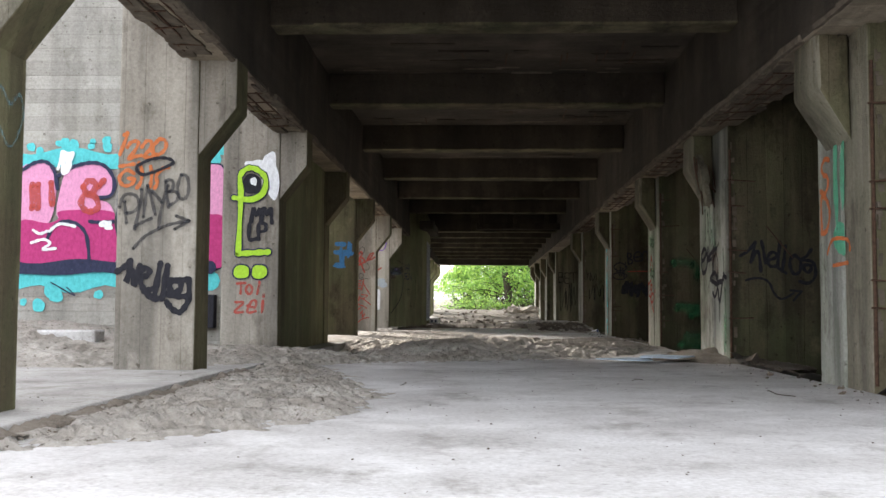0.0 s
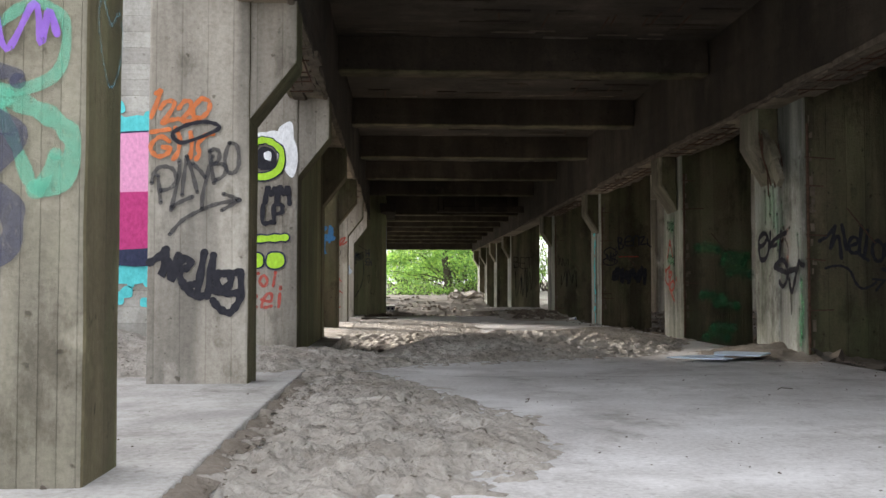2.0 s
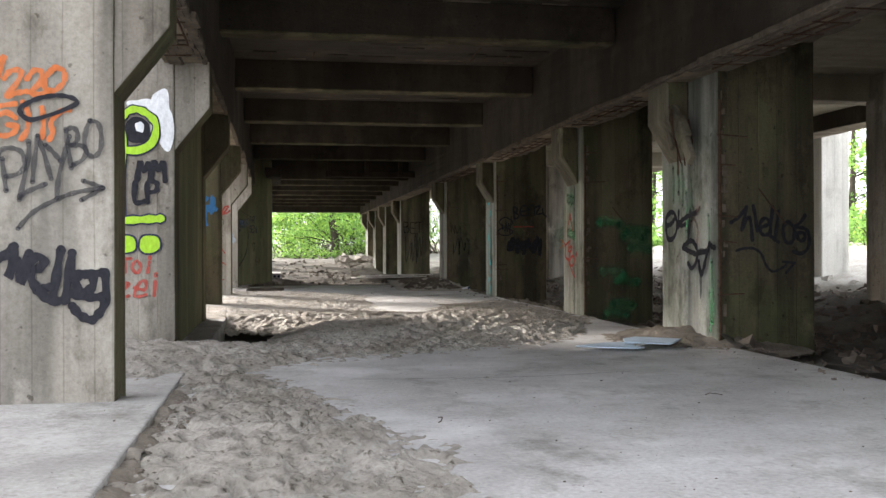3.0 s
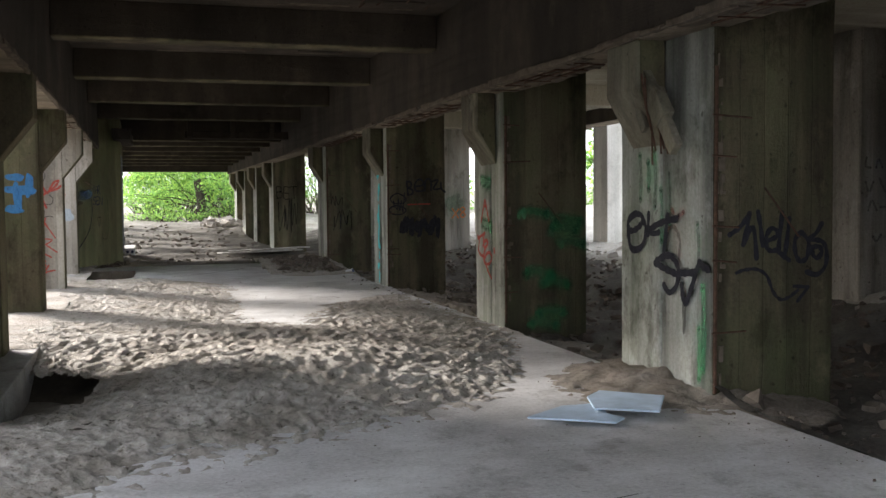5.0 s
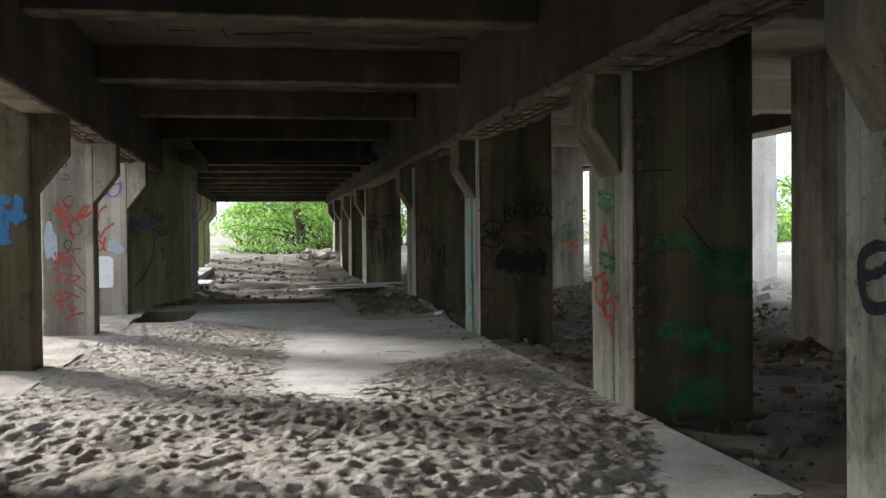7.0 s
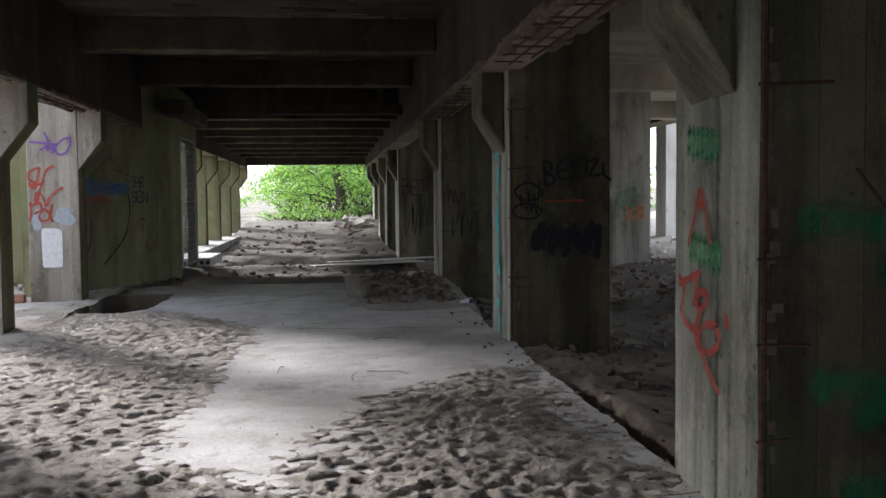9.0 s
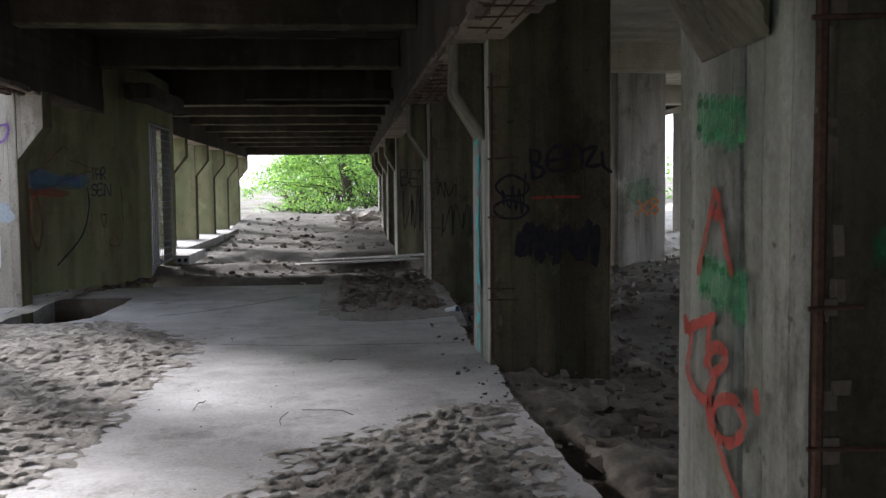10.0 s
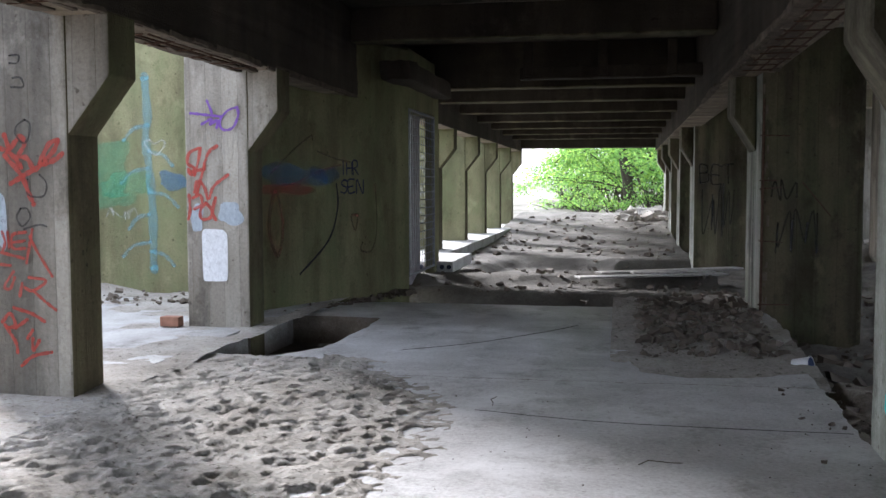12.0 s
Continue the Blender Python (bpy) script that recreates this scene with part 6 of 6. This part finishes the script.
def limb(bm, pts, r0, r1, n=8):
    rings = []
    for i, p in enumerate(pts):
        a, b = Vector(pts[max(i - 1, 0)]), Vector(pts[min(i + 1, len(pts) - 1)])
        d = (b - a).normalized()
        u = d.orthogonal().normalized()
        w = d.cross(u)
        r = r0 + (r1 - r0) * i / (len(pts) - 1)
        rings.append([bm.verts.new(Vector(p) + (u * math.cos(t) + w * math.sin(t)) * r) for t in [2 * math.pi * k / n for k in range(n)]])
    for a, b in zip(rings, rings[1:]):
        for i in range(n):
            j = (i + 1) % n
            bm.faces.new((a[i], a[j], b[j], b[i]))


def leaves(name, centres, radii, count, size, seed, parent):
    rs = np.random.RandomState(seed)
    c = np.array(centres)[rs.randint(0, len(centres), count)]
    r = np.array(radii)[rs.randint(0, len(radii), count)][:, None]
    p = c + rs.normal(0, 0.45, (count, 3)) * r * np.array((1, 1, 0.6))
    d1 = rs.normal(0, 1, (count, 3))
    d1 /= np.linalg.norm(d1, axis=1)[:, None]
    d2 = np.cross(d1, rs.normal(0, 1, (count, 3)))
    d2 /= np.linalg.norm(d2, axis=1)[:, None]
    s = size * rs.uniform(0.6, 1.4, (count, 1))
    co = np.stack([p - d1 * s, p + d2 * s * 0.5, p + d1 * s, p - d2 * s * 0.5], 1).reshape(-1, 3)
    me = bpy.data.meshes.new(name)
    me.from_pydata(co.tolist(), [], np.arange(count * 4).reshape(-1, 4).tolist())
    me.materials.append(LEAF)
    ob = new(name, me)
    ob.parent = parent
    ob.matrix_parent_inverse = Matrix.Translation(-parent.location)
    return ob


def tree(x, y, z, h, r, spread, count, seed, label, lean=0.0, low=0.25, leaf=0.09):
    rs = random.Random(seed)
    t = thing("tree", x, y, z, label, "tree")
    bm = bmesh.new()
    trunk = [(x + lean * i / 8 + rs.uniform(-0.06, 0.06), y + rs.uniform(-0.06, 0.06), z - 0.2 + h * i / 8) for i in range(9)]
    limb(bm, trunk, r, r * 0.25, 10)
    centres, radii = [], []
    for i in range(22):
        k = rs.uniform(low, 1.0)
        a = rs.uniform(0, 6.3)
        L = spread * rs.uniform(0.5, 1.1) * (1.15 - 0.6 * k)
        b0 = Vector(trunk[min(8, int(k * 8))])
        pts = [b0]
        for s in range(5):
            q = pts[-1]
            pts.append(q + Vector((math.cos(a) * L / 5, math.sin(a) * L / 5, L / 5 * (0.5 - 0.25 * s))) + Vector((rs.uniform(-.1, .1), rs.uniform(-.1, .1), rs.uniform(-.05, .05))))
            a += rs.uniform(-0.3, 0.3)
            if s > 0:
                centres.append(tuple(pts[-1]))
                radii.append(spread * 0.23)
        limb(bm, [tuple(p) for p in pts], r * 0.22, 0.012, 6)
    ob = part("trunk", bm, BARK, t, "", True)
    ob.matrix_parent_inverse = Matrix.Translation(-t.location)
    leaves("crown", centres, radii, count, leaf, seed, t)
    return t


def bush(x, y, z, h, w, count, seed, label, leaf=0.07):
    rs = random.Random(seed)
    t = thing("bush", x, y, z, label, "bush", "bushes outside")
    bm = bmesh.new()
    centres = []
    for i in range(26):
        a, L = rs.uniform(0, 6.3), rs.uniform(0.4, 1.0)
        p0 = Vector((x + rs.uniform(-w, w) * 0.4, y + rs.uniform(-w, w) * 0.4, z - 0.1))
        p1 = p0 + Vector((math.cos(a) * w * 0.3, math.sin(a) * w * 0.3, h * L * 0.6))
        p2 = p1 + Vector((math.cos(a) * w * 0.35, math.sin(a) * w * 0.35, h * L * 0.35))
        limb(bm, [tuple(p0), tuple(p1), tuple(p2)], 0.03, 0.008, 5)
        centres += [tuple(p1), tuple(p2)]
    ob = part("brushwood", bm, BARK, t)
    ob.matrix_parent_inverse = Matrix.Translation(-t.location)
    leaves("foliage", centres, [w * 0.25], count, leaf, seed, t)


tree(1.72, 55.0, 0.6, 10.0, 0.23, 4.6, 17000, 1, "large leafy tree with a dark leaning trunk", -1.5, 0.16, 0.085)
tree(6.0, 63.0, 1.0, 11.0, 0.26, 5.5, 17000, 2, "tall leafy tree behind the far opening", 0.3, 0.08, 0.08)
tree(0.2, 64.0, 1.0, 5.0, 0.10, 3.4, 16000, 3, "younger leafy tree beyond the far opening", -0.8, 0.12, 0.07)
tree(3.8, 68.0, 1.1, 7.0, 0.14, 5.0, 18000, 4, "slender leafy tree beyond the far opening", 0.4, 0.10, 0.08)
bough = thing("fallen_bough", 0.8, 56.0, 0.7, "thin bare arching boughs with sparse leaves", "branch")
bm = bmesh.new()
rs = random.Random(77)
tips = []
for i in range(14):
    x0, z0 = rs.uniform(0.6, 2.6), rs.uniform(0.8, 2.6)
    reach, rise = rs.uniform(1.4, 3.6), rs.uniform(0.3, 1.4)
    arch = [(x0 - reach * k / 8, 56.0 + 0.4 * math.sin(i + k), z0 + rise * math.sin(math.pi * k / 8 * 0.8) + rs.uniform(-0.05, 0.05)) for k in range(9)]
    limb(bm, arch, 0.035, 0.01, 6)
    tips += arch[2:]
ob = part("stem", bm, BARK, bough, "", True)
ob.matrix_parent_inverse = Matrix.Translation(-bough.location)
leaves("foliage", tips, [0.6], 4200, 0.06, 78, bough)
for i, (x, y, h, w) in enumerate(((1.2, 53.8, 0.8, 0.9), (2.6, 54.2, 1.2, 1.2), (0.0, 55.5, 0.7, 1.2), (-1.0, 57.0, 0.6, 1.3))):
    bush(x, y, 0.45, h, w, 700, 90 + i, "low green shrub on the rubble bank", 0.05)
for i, (x, y, h, w, n) in enumerate(((-0.6, 61, 1.0, 1.6, 900), (3.9, 60, 1.3, 1.8, 1300), (5.8, 62, 2.2, 2.6, 1500), (1.0, 66, 2.6, 3.2, 1900), (-1.0, 67, 1.6, 2.0, 1200), (8.0, 60, 2.4, 2.4, 1500))):
    bush(x, y, 0.8, h, w, n, 20 + i, "thin green bush at the edge of the clearing", 0.06)
for i, (x, y, h) in enumerate(((22, 34, 9), (20, 46, 8), (20, 56, 9), (27, 47, 10))):
    tree(x, y, 0.9, h, 0.2, 4.2, 6500, 40 + i, "leafy tree in the overgrown ground beside the hall", 0.4, 0.1, 0.11)
for i, (x, y) in enumerate(((17.5, 29), (17, 38), (18.5, 50), (19, 32))):
    bush(x, y, 0.6, 1.8, 2.2, 2000, 60 + i, "green bush beside the side aisle", 0.08)
for i, (x, y, h, w, n) in enumerate(((1.8, 60, 3.4, 2.6, 2600), (3.6, 60, 4.6, 3.0, 3600), (5.6, 60, 5.6, 3.4, 4200), (2.2, 63, 6.4, 4.2, 5600), (4.8, 63, 7.5, 4.2, 6000), (7.6, 62, 6.0, 3.6, 4500), (0.0, 64, 4.6, 3.2, 3000))):
    bush(x, y, 0.6, h, w, int(n * 0.62), 80 + i, "dense green thicket beyond the far opening", 0.07)
